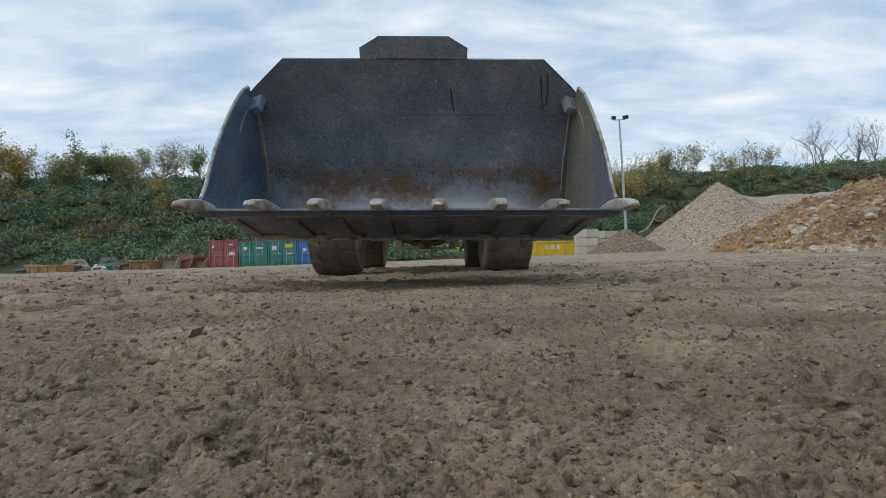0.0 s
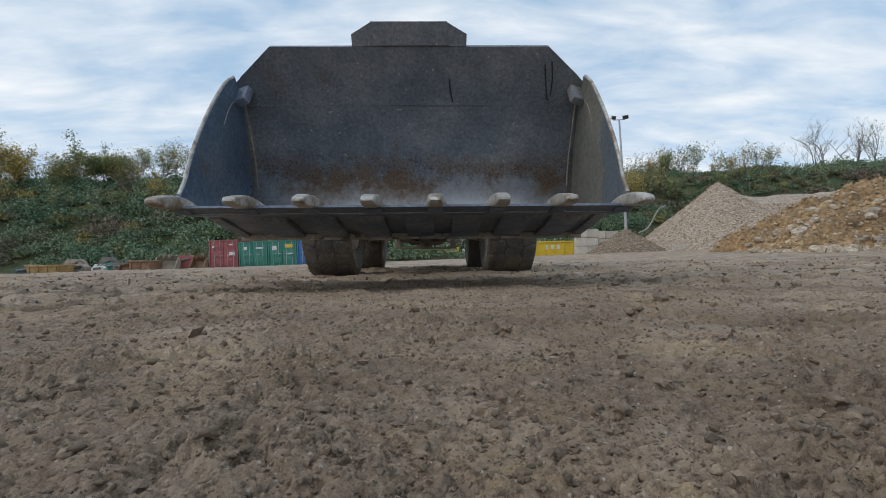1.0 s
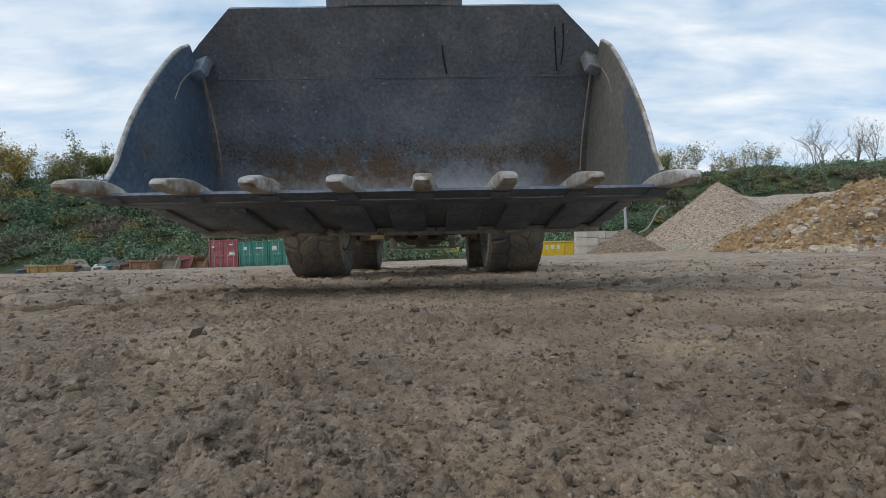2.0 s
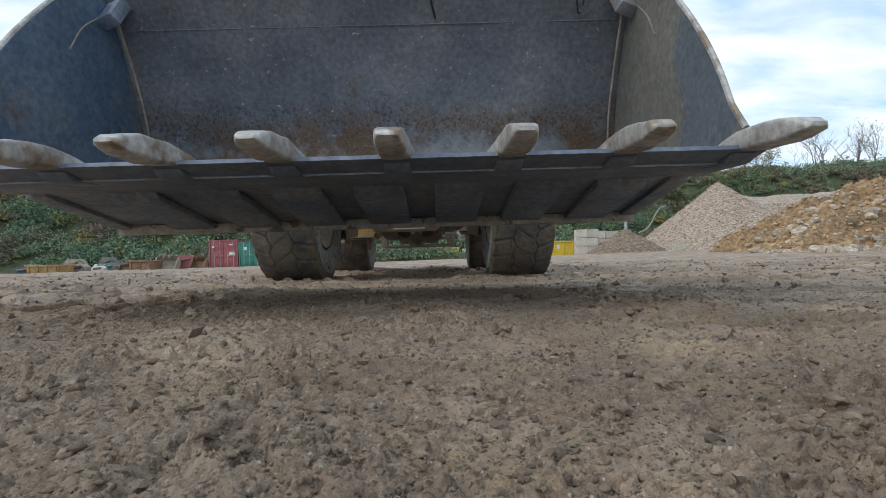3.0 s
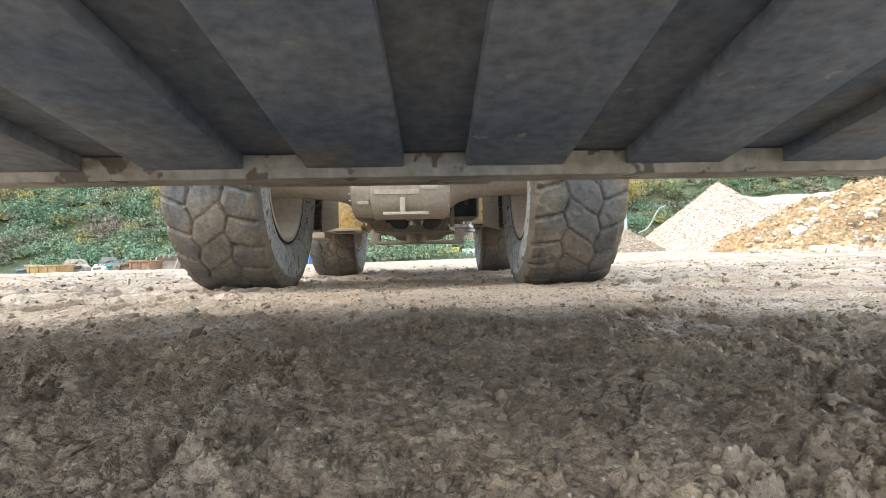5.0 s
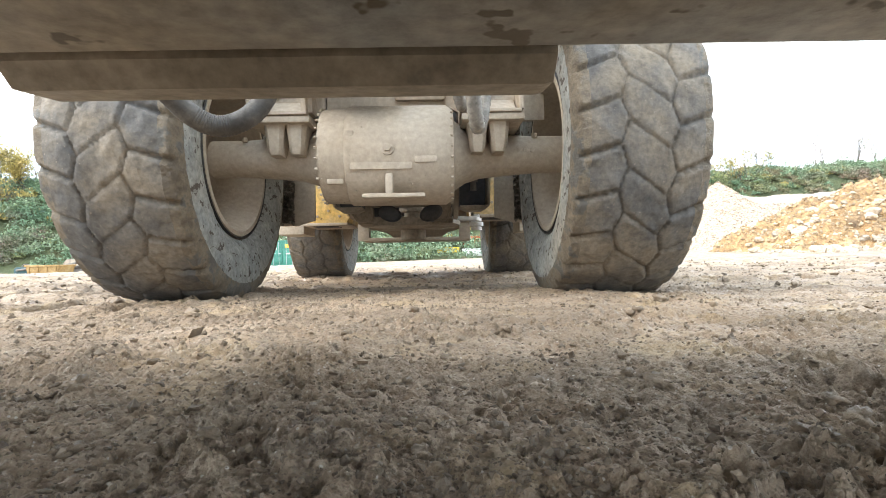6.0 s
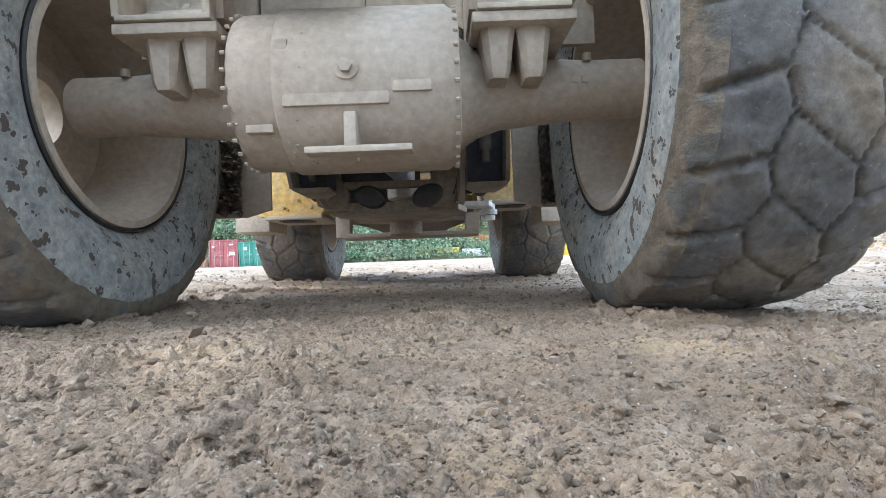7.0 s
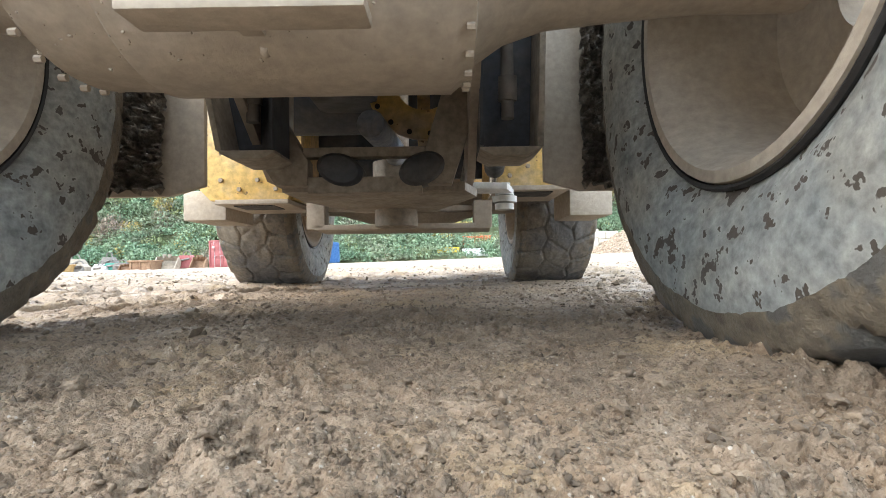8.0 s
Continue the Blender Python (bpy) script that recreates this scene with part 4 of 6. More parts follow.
digger_bucket(-20.0, 37, 1.6, 1.0, "web", "tan-grey toothed digger bucket standing on the yard")
digger_bucket(-17.9, 37.5, 1.0, 0.9, "rust", "rusty toothed digger bucket standing on the yard")
digger_bucket(-22.0, 35.5, 0.9, 0.5, "rust", "rusty narrow digger bucket on the yard")
digger_bucket(-25.6, 35.5, 1.1, 0.5, "grey", "grey narrow digger bucket on the yard")


def machine_head(x, y, w, h, mat, label, turn=0.0):
    """Small yard attachment: ribbed case on skids with a lifting frame and a cylinder on top."""
    root = tagged(new("machine_attachment"), label, "attachment", "attachments along the yard edge")
    root.matrix_world = pose(x, y, base_z(x, y), 0, 0, turn)
    bm = bmesh.new()
    plate(bm, [(-w / 2, 0.1), (w / 2, 0.1), (w / 2, h * 0.55), (w * 0.3, h * 0.8), (-w * 0.35, h * 0.8), (-w / 2, h * 0.6)], 1, -0.35, 0.35, 0.03)
    part("case", bm, mat, root)
    for s in (-1, 1):
        bm = bmesh.new()
        box(bm, s * w * 0.35 - 0.06, s * w * 0.35 + 0.06, -0.5, 0.5, 0, 0.1, 0.02)
        part("skid", bm, "grey", root)
        bm = bmesh.new()
        tube(bm, [(s * w * 0.25, 0, h * 0.78), (s * w * 0.18, 0, h), (0, 0, h * 1.08)], 0.04, 8)
        part("lifting_frame", bm, "grey", root)
    bm = bmesh.new()
    tube(bm, [(-w * 0.3, -0.4, h * 0.5), (w * 0.3, -0.4, h * 0.62)], 0.07, 10)
    part("cylinder", bm, "grey", root)


for x, y, w, h, mat, words in ((-29.3, 36, 1.2, 0.75, "teal", "dark teal machine stand on skids"), (-26.3, 37, 1.3, 0.85, "web", "tan machine attachment on skids"), (-27.6, 38.5, 1.4, 1.35, "web", "tan machine attachment behind the low skip"),
                               (-25.4, 39, 0.9, 1.45, "grey", "tall grey machine attachment on skids"), (-25.0, 37.5, 0.8, 0.8, "white", "pale machine attachment on skids"), (-24.4, 36.5, 0.9, 0.6, "white", "low white machine attachment on skids"),
                               (-23.7, 37, 1.2, 0.85, "green", "green machine attachment on skids"), (-22.8, 36.5, 1.1, 0.8, "grey", "grey machine attachment on skids"), (-19.0, 38, 1.2, 1.3, "red", "red machine attachment with a grey lifting frame")):
    machine_head(x, y, w, h, mat, words)


def block_wall(x, y, columns, rows, turn, label, size=(1.2, 0.8, 0.62)):
    root = tagged(new("block_wall"), label, "block wall")
    root.matrix_world = pose(x, y, base_z(x, y) - 0.02, 0, 0, turn)
    bm = bmesh.new()
    box(bm, -size[0] / 2 + 0.01, size[0] / 2 - 0.01, -size[1] / 2, size[1] / 2, 0, size[2] - 0.02, 0.03)
    first = part("block", bm, "concrete", root)
    g = random.Random(5)
    for r in range(rows):
        for c in range(columns - (r % 2 if columns > 2 else 0)):
            ob = first if r == c == 0 else new("block", first.data)
            ob.parent = root
            ob.location = ((c + 0.5 * (r % 2 if columns > 2 else 0)) * size[0] + g.uniform(-0.02, 0.02), g.uniform(-0.03, 0.03), r * size[2])


block_wall(10.9, 40.5, 2, 3, 0, "stacked pale concrete blocks forming a bay wall", (0.85, 1.0, 0.66))
block_wall(13.0, 47, 3, 3, 0, "low bay wall of stacked concrete blocks behind the gravel", (1.2, 0.8, 0.7))
block_wall(17.4, 37.5, 3, 1, 0, "single row of concrete blocks at the gravel heap's foot", (1.0, 0.7, 0.5))


def floodlight_mast(x, y, height):
    root = tagged(new("floodlight_mast"), "tall galvanised mast with two floodlights", "floodlight")
    root.matrix_world = pose(x, y, base_z(x, y), 0, -1.9, 0)
    bm = bmesh.new()
    tube(bm, [(0, 0, 0), (0, 0, height * 0.5), (0, 0, height)], [0.14, 0.11, 0.075], 12)
    part("pole", bm, "galv", root)
    bm = bmesh.new()
    tube(bm, [(-0.55, 0, height), (0.55, 0, height)], 0.04, 8)
    part("crossbar", bm, "galv", root)
    for s in (-1, 1):
        bm = bmesh.new()
        box(bm, -0.26, 0.26, -0.09, 0.09, -0.17, 0.17, 0.03, pose(s * 0.55, -0.08, height + 0.2, 25, 0, -30 * s))
        lamp = part("lamp_head", bm, "galv", root, "grey floodlight head")
        bm = bmesh.new()
        box(bm, -0.22, 0.22, -0.1, -0.085, -0.13, 0.13, 0.01, pose(s * 0.55, -0.09, height + 0.2, 25, 0, -30 * s))
        part("lens", bm, "glass", lamp)
    bm = bmesh.new()
    box(bm, -0.25, 0.25, -0.25, 0.25, -0.05, 0.03, 0.01)
    part("base_plate", bm, "galv", root)


floodlight_mast(16.55, 46, 12.0)
bm = bmesh.new()
tube(bm, curve_points([(14.9, 39, 1.9), (15.6, 38.8, 2.3), (16.3, 38.6, 3.6), (16.9, 38.6, 3.9)], 5), 0.035, 6)
tagged(finish("drooping_pipe", bm, "galv"), "pale bent pipe rising out of the gravel heap", "pipe")


def site_cabin(x, y, w, d, h, mat, label):
    root = tagged(new("site_cabin"), label, "cabin")
    root.matrix_world = pose(x, y, base_z(x, y), 0, 0, 0)
    bm = bmesh.new()
    box(bm, -w / 2, w / 2, -d / 2, d / 2, 0, h, 0.03)
    part("body", bm, mat, root)
    for k in range(max(2, int(w / 0.6))):
        bm = bmesh.new()
        xx = -w / 2 + 0.2 + k * (w - 0.4) / max(1, int(w / 0.6) - 1)
        box(bm, xx - 0.04, xx + 0.04, -d / 2 - 0.035, -d / 2 + 0.01, 0.1, h - 0.1, 0.005)
        part("rib", bm, mat, root)
    bm = bmesh.new()
    box(bm, -w / 2 - 0.05, w / 2 + 0.05, -d / 2 - 0.05, d / 2 + 0.05, h, h + 0.08, 0.02)
    part("roof", bm, mat, root)


site_cabin(-1.1, 60, 1.1, 1.2, 1.6, "white", "small white steel cabin by the hedge")
site_cabin(3.6, 57, 2.9, 2.0, 1.0, "white", "low white steel box by the hedge")
site_cabin(3.9, 59.5, 3.2, 1.6, 2.5, "orange", "orange-red steel container by the hedge")
bm = bmesh.new()
for k in range(5):
    box(bm, -1.1 + 0.1 * k, 1.1 - 0.15 * k, -0.25 + 0.1 * k, -0.17 + 0.1 * k, 0.1 * k, 0.1 * k + 0.09, 0.01)
stack = tagged(finish("sheet_stack", bm, "blue"), "low stack of blue and grey steel sheets", "sheet stack")
stack.matrix_world = pose(-11.2, 56, base_z(-11.2, 56), 0, 4, 0)


# ---------- wheel loader ----------
# Loader space: x across, y backwards, z up; the origin lies on the ground under the front axle.
TRACK, BASE, HUB, TYRE = 1.115, 3.42, 0.765, 0.80
loader = tagged(new("wheel_loader"), "muddy yellow articulated wheel loader with a worn steel bucket", "wheel loader")


def tread_groove(u, v, side):
    """Depth 0..1 of the tread's grooves at the turn u (in pitches) and across v (metres)."""
    pitch = 0.186
    v = v * side / 0.27

    def tri(w):
        return np.abs((w - np.floor(w)) * 2 - 1) * 2 - 1
    left, right = -0.36 + 0.065 * tri(u), 0.4 + 0.065 * tri(u - 0.14)

    def line(shift, slope, about):
        w = u - shift - slope * (v - about)
        w = w - np.round(w)
        return np.abs(w) * pitch
    # shoulder grooves start at the outward corners of the zigzags, centre grooves join the inward ones
    inner = np.where(v < left + 0.02, line(0.5, -0.45, -0.425), 9.0)
    middle = np.where((v > left - 0.02) & (v < right + 0.02), line(0.0, 1.02, -0.295), 9.0)
    outer = np.where(v > right - 0.02, line(0.14, -0.5, 0.465), 9.0)
    long = np.minimum(np.abs(v - left), np.abs(v - right)) * 0.27
    wide = 0.6 + 0.6 * np.abs(v)
    d = np.minimum(np.minimum(inner, outer) / wide, np.minimum(middle / 0.5, long / 0.5))
    return 1 - smooth(0.005, 0.014, d)


def tyre_mesh(side):
    n = 416
    walls = [(-0.225, 0.41), (-0.245, 0.425), (-0.25, 0.45), (-0.275, 0.49), (-0.293, 0.55), (-0.3, 0.605), (-0.3, 0.65), (-0.297, 0.69), (-0.29, 0.725), (-0.281, 0.75)]
    crown = [(x, 0.80 - 0.028 * (abs(x) / 0.27) ** 2.6) for x in np.linspace(-0.272, 0.272, 57)]
    prof = walls + crown + [(-x, r) for x, r in walls[::-1]]
    px, pr = np.array(prof).T
    m = len(px)
    a = 2 * np.pi * np.arange(n) / n
    X, A = np.meshgrid(px, a)
    R = np.tile(pr, (n, 1))
    on = np.zeros(m, bool)
    on[len(walls):len(walls) + len(crown)] = True
    depth = tread_groove(A / (2 * np.pi) * 26, X, side)
    R = R - np.where(on, 0.024 * depth * (0.45 + 0.55 * smooth(0.0, 0.2, np.abs(X))), 0)
    # lugs run over the shoulder
    lug = 0.5 + 0.5 * np.cos(A * 26 + (0.0 if side > 0 else 1.2))
    edge = np.exp(-((np.abs(X) - 0.285) / 0.012) ** 2) * (R > 0.7)
    R = R - 0.014 * edge * smooth(0.6, 0.95, lug)
    # chips, and small lumps of mud on tread and shoulder
    R = R + np.where(R > 0.68, 0.004 * fbm(A * 14, X * 22, 3, 71) + 0.012 * np.maximum(0, fbm(A * 30, X * 38, 2, 81) - 0.75), 0)
    X = X * (1 + 0.012 * np.maximum(0, fbm(A * 9, R * 30, 3, 91) - 0.3))
    verts = np.stack([X, R * np.cos(A), R * np.sin(A)], -1).reshape(-1, 3)
    i, j = np.meshgrid(np.arange(n), np.arange(m - 1), indexing="ij")
    i2 = (i + 1) % n
    faces = np.stack([i * m + j, i * m + j + 1, i2 * m + j + 1, i2 * m + j], -1).reshape(-1, 4)
    ob = grid_mesh("tyre", verts.tolist(), faces.tolist(), ["wall", "tread", "shoulder"])
    q = np.arange(m - 1)
    depth_in = np.minimum(q, m - 2 - q)
    cols = np.tile(np.where(depth_in < len(walls) - 3, 0, np.where(depth_in < len(walls) + 4, 2, 1)), n).astype(np.int32)
    ob.data.polygons.foreach_set("material_index", cols)
    return ob


def wheel_mesh():
    bm = bmesh.new()
    lathe(bm, [(-0.25, 0.435), (-0.262, 0.43), (-0.262, 0.405), (-0.235, 0.392), (-0.2, 0.375), (-0.05, 0.35), (0.06, 0.345), (0.08, 0.3), (0.085, 0.2), (0.06, 0.19), (0.05, 0.12), (0.17, 0.115),
               (0.17, 0.22), (0.12, 0.3), (0.13, 0.36), (0.2, 0.385), (0.245, 0.41), (0.255, 0.43), (0.235, 0.436), (0.2, 0.42), (-0.2, 0.42)], 64, close=True)
    return bm


bm = wheel_mesh()
wheels = []
rim_right = part("wheel", bm, "mudpaint", loader, "mud-coated steel wheel rim")
tyre_right = tyre_mesh(1)
tyre_right.parent = rim_right
tagged(tyre_right, "worn grey lug tyre with dried mud")
bm = wheel_mesh()
bmesh.ops.scale(bm, vec=(-1, 1, 1), verts=bm.verts)
rim_left = part("wheel", bm, "mudpaint", loader, "mud-coated steel wheel rim")
tyre_left = tyre_mesh(-1)
tyre_left.parent = rim_left
tagged(tyre_left, "worn grey lug tyre with dried mud")
for rim, tyre in ((rim_right, tyre_right), (rim_left, tyre_left)):
    bm = bmesh.new()
    sgn = 1 if rim is rim_right else -1
    lathe(bm, [(-sgn * 0.25, 0.436), (-sgn * 0.26, 0.437), (-sgn * 0.264, 0.444), (-sgn * 0.258, 0.45), (-sgn * 0.246, 0.448)], 64, close=True)
    part("lock_ring", bm, "black", rim, "dark rubbery bead ring")
    wheels.append((rim, sgn, 0.0))
    back = copy_thing(rim, pose(0, 0, 0))
    wheels.append((back, sgn, BASE))

# --- bucket ---
FLOOR = [(-3.66, 0.516), (-3.35, 0.54), (-2.95, 0.48), (-2.72, 0.446), (-2.58, 0.45), (-2.48, 0.51), (-2.44, 0.62), (-2.45, 0.8), (-2.5, 1.0), (-2.57, 1.2), (-2.66, 1.38), (-2.76, 1.53), (-2.86, 1.66), (-2.96, 1.785)]
WIDE = 1.345


def half_width(z):
    return WIDE if z < 1.58 else WIDE - (z - 1.58) / 0.205 * 0.305


def back_y(z):
    return float(np.interp(z, [p[1] for p in FLOOR[6:]], [p[0] for p in FLOOR[6:]]))


def bucket_shell():
    bm = bmesh.new()
    pts = [(p[0], p[1]) for p in curve_points([(y, z, 0) for y, z in FLOOR], 3)]
    rows = []
    xs = np.linspace(-1, 1, 25)
    for k, (y, z) in enumerate(pts):
        a, b = pts[max(0, k - 1)], pts[min(len(pts) - 1, k + 1)]
        t = Vector((b[0] - a[0], b[1] - a[1])).normalized()
        o = (t[1], -t[0])
        w = half_width(z)
        dent = [0.006 * float(vnoise(np.array(x * 5.0), np.array(k * 0.4), 5)) if 4 < k < len(pts) - 2 else 0 for x in xs]
        top = [bm.verts.new((x * w, y + o[0] * d, z + o[1] * d)) for x, d in zip(xs, dent)]
        low = [bm.verts.new((x * w, y + o[0] * 0.032, z + o[1] * 0.032)) for x in xs]
        rows.append((top, low))
    for (a, b), (c, d) in zip(rows, rows[1:]):
        for k in range(len(xs) - 1):
            bm.faces.new((a[k], a[k + 1], c[k + 1], c[k]))
            bm.faces.new((b[k + 1], b[k], d[k], d[k + 1])).material_index = 1
        for k in (0, len(xs) - 1):
            bm.faces.new((a[k], c[k], d[k], b[k]))
    for a, b in (rows[0], rows[-1]):
        for k in range(len(xs) - 1):
            bm.faces.new((a[k], b[k], b[k + 1], a[k + 1])).material_index = 1
    return bm


bucket = part("bucket", bucket_shell(), ["steel", "under"], loader, "dark worn steel loading bucket with scratches and rust")
FRONT = [(-2.85, 1.6), (-2.98, 1.52), (-3.1, 1.41), (-3.23, 1.27), (-3.355, 1.12), (-3.47, 0.96), (-3.55, 0.82), (-3.605, 0.7), (-3.68, 0.6), (-3.76, 0.535)]
side_outline = FRONT + [(y, z - 0.02) for y, z in FLOOR[1:12]]
for s in (-1, 1):
    bm = bmesh.new()
    plate(bm, side_outline, 0, s * WIDE - 0.014, s * WIDE + 0.014)
    side = part("side_plate", bm, "sideplate" if s < 0 else "dustyplate", bucket, "curved worn side plate with blue sky glare put into its colour" if s < 0 else "curved side plate with pale dust and its lit tone put into the colour")
    bm = bmesh.new()
    tube(bm, curve_points([(s * WIDE, y, z) for y, z in FRONT[:-1]], 3), 0.012, 8)
    part("side_edge", bm, "tooth", bucket, "bright worn side edge")
    bm = bmesh.new()
    tube(bm, curve_points([(s * 1.3, -2.78, 1.5), (s * 1.3, -2.62, 1.25), (s * 1.29, -2.52, 1.0), (s * 1.28, -2.5, 0.8)], 4), [0.008] * 5 + [0.007] * 4 + [0.006] * 4, 8)
    part("corner_weld", bm, "web", bucket, "weld bead along the corner")
    bm = bmesh.new()
    box(bm, -0.055, 0.055, -0.035, 0.035, -0.085, 0.085, 0.02, pose(s * 1.285, -2.8, 1.47, -35, 12 * s, 18 * s))
    part("corner_gusset", bm, "under", bucket, "small welded gusset")
    bm = bmesh.new()
    tube(bm, curve_points([(s * (WIDE - 0.015), -2.86, 1.42), (s * (WIDE - 0.015), -2.97, 1.32), (s * (WIDE - 0.015), -3.05, 1.19)], 4), 0.004, 6)
    part("scratch", bm, "web", bucket, "pale diagonal scratch on the side plate")
# seam of the rolled back plate
bm = bmesh.new()
tube(bm, [(-1.32, back_y(1.43) + 0.001, 1.43), (-0.4, back_y(1.43) + 0.001, 1.43), (0.5, back_y(1.43) + 0.001, 1.43), (1.32, back_y(1.43) + 0.001, 1.43)], 0.0035, 6)
part("seam", bm, "steel", bucket, "horizontal weld seam")
bm = bmesh.new()
plate(bm, [(-1.02, -2.95), (1.02, -2.95), (1.04, -2.915), (-1.04, -2.915)], 2, 1.772, 1.797)
part("top_edge", bm, "under", bucket)
# spill guard
bm = bmesh.new()
plate(bm, [(-0.28, 1.785), (0.28, 1.785), (0.28, 1.928), (-0.28, 1.928)], 1, -0.012, 0.012)
bmesh.ops.transform(bm, matrix=Matrix.Translation((0, -3.02, 0)) @ Matrix.Shear("XZ", 4, (0, 0)), verts=bm.verts)
for v in bm.verts:
    v.co.y = v.co.y - (v.co.z - 1.785) * 0.55 + 0.05
guard = part("spill_guard", bm, "steel", bucket, "raised spill guard plate")
for s in (-1, 1):
    bm = bmesh.new()
    q = [(s * 0.28, -2.97, 1.785), (s * 0.28, -3.048, 1.928), (s * 0.425, -3.0, 1.862), (s * 0.425, -2.965, 1.785)]
    f = [bm.verts.new(p) for p in q]
    b = [bm.verts.new((p[0], p[1] + 0.022, p[2])) for p in q]
    bm.faces.new(f)
    bm.faces.new(b[::-1])
    for k in range(4):
        bm.faces.new((f[k], b[k], b[(k + 1) % 4], f[(k + 1) % 4]))
    part("guard_wing", bm, "steel", bucket, "angled wing of the spill guard")
for line in ([(1.03, 1.68), (1.05, 1.58), (1.075, 1.47), (1.09, 1.46)], [(1.08, 1.7), (1.1, 1.6), (1.1, 1.49)], [(0.3, 1.6), (0.31, 1.52), (0.33, 1.45)]):
    bm = bmesh.new()
    tube(bm, curve_points([(x, back_y(z) - 0.001, z) for x, z in line], 3), 0.006, 5)
    part("scrape", bm, "black", bucket, "dark scrape on the back sheet")
# cutting edge, polished floor, wear plates, heel
bm = bmesh.new()
plate(bm, [(-3.765, 0.513), (-3.762, 0.526), (-3.4, 0.53), (-3.33, 0.53), (-3.33, 0.496), (-3.64, 0.486)], 0, -WIDE - 0.02, WIDE + 0.02)
part("cutting_edge", bm, "dark_strap", bucket, "thick dark cutting edge")


def under_z(y):
    return float(np.interp(y, [-3.72, -3.35, -2.95, -2.72], [0.486, 0.506, 0.446, 0.412]))


xs_teeth = [-1.278, -0.913, -0.548, -0.183, 0.183, 0.548, 0.913, 1.278]
for c in [0.07 + 0.335 * k for k in range(-3, 4)]:
    bm = bmesh.new()
    y0, y1 = -3.28, -2.71
    plate(bm, [(y0, under_z(y0) + 0.004), (y1, under_z(y1) + 0.004), (y1, under_z(y1) - 0.03), (y0 + 0.03, under_z(y0) - 0.028)], 0, c - 0.103, c + 0.103, 0.005)
    part("wear_plate", bm, "under", bucket, "scuffed wear plate under the floor")
bm = bmesh.new()
heel = [(-2.712, 0.41), (-2.704, 0.362), (-2.6, 0.365), (-2.5, 0.385), (-2.42, 0.43), (-2.385, 0.5), (-2.38, 0.6), (-2.42, 0.6), (-2.44, 0.5), (-2.5, 0.44), (-2.58, 0.41)]
plate(bm, heel, 0, -1.34, 1.34, 0.006)
part("heel", bm, "heel", bucket, "curved mud-stained heel plate")
bm = bmesh.new()
plate(bm, [(-2.41, 0.462), (-2.3, 0.448), (-2.2, 0.452), (-2.16, 0.49), (-2.16, 0.7), (-2.38, 0.75)], 0, -1.33, 1.33, 0.012)
part("rear_beam", bm, "heel", bucket, "mud-stained cross beam behind the bucket")
for s in (-1, 1):
    bm = bmesh.new()
    plate(bm, [(-3.3, 0.487), (-2.72, 0.392), (-2.72, 0.42), (-3.3, 0.515)], 0, s * 1.3 - 0.04, s * 1.3 + 0.04, 0.006)
    part("skid_strip", bm, "under", bucket)
    bm = bmesh.new()
    plate(bm, [(-2.38, 0.6), (-2.2, 0.62), (-2.05, 0.95), (-2.2, 1.25), (-2.42, 1.1)], 0, s * 0.68 - 0.04, s * 0.68 + 0.04, 0.01)
    part("hinge_plate", bm, "steel", bucket)
bm = bmesh.new()
plate(bm, [(-2.154, 0.46), (-2.12, 0.43), (-2.04, 0.44), (-2.0, 0.5), (-2.0, 0.62), (-2.154, 0.7)], 0, -0.36, 0.42, 0.015)
part("coupler_box", bm, "web", bucket, "dark muddy coupler box")


def tooth(x, yaw, wide, parent, long=1.0):
    """Adapter wrapped over the lip with a blunt worn point."""
    bm = bmesh.new()
    stations = [(0.1, 2.0, 0.002, 0.006), (0.06, 1.8, 0.0, 0.024), (0.025, 1.42, 0.0, 0.046), (-0.02, 1.14, -0.002, 0.06), (-0.08, 1.0, -0.008, 0.066), (-0.15, 0.96, -0.015, 0.061),
                (-0.23, 0.94, -0.02, 0.049), (-0.28, 0.9, -0.019, 0.038), (-0.32, 0.82, -0.015, 0.026), (-0.342, 0.7, -0.01, 0.016), (-0.355, 0.5, -0.004, 0.006)]
    rings = []
    g = random.Random(int(x * 1000))
    n = 20
    for y, w, lo, hi in stations:
        y = y * long
        w = w * wide * (1 + g.uniform(-0.04, 0.04))
        hi, lo = hi + g.uniform(-0.004, 0.004), lo + g.uniform(-0.003, 0.003)
        ring = []
        for k in range(n):
            t = 2 * math.pi * k / n
            c, q = math.cos(t), math.sin(t)
            px = math.copysign(abs(c) ** 0.33, c) * w * (1.0 if q < 0 else 1.0 - 0.08 * q)
            pz = (hi + lo) / 2 + math.copysign(abs(q) ** 0.42, q) * (hi - lo) / 2
            ring.append(bm.verts.new((px, y, pz)))
        rings.append(ring)
    for a, b in zip(rings, rings[1:]):
        for k in range(n):
            bm.faces.new((a[k], a[(k + 1) % n], b[(k + 1) % n], b[k]))
    bm.faces.new(rings[0][::-1])
    bm.faces.new(rings[-1])
    z = 0.512
    bmesh.ops.transform(bm, matrix=pose(x, -3.72, z, -2, 0, yaw), verts=bm.verts)
    return part("tooth", bm, "tooth", parent, "blunt worn bucket tooth", 50.0)


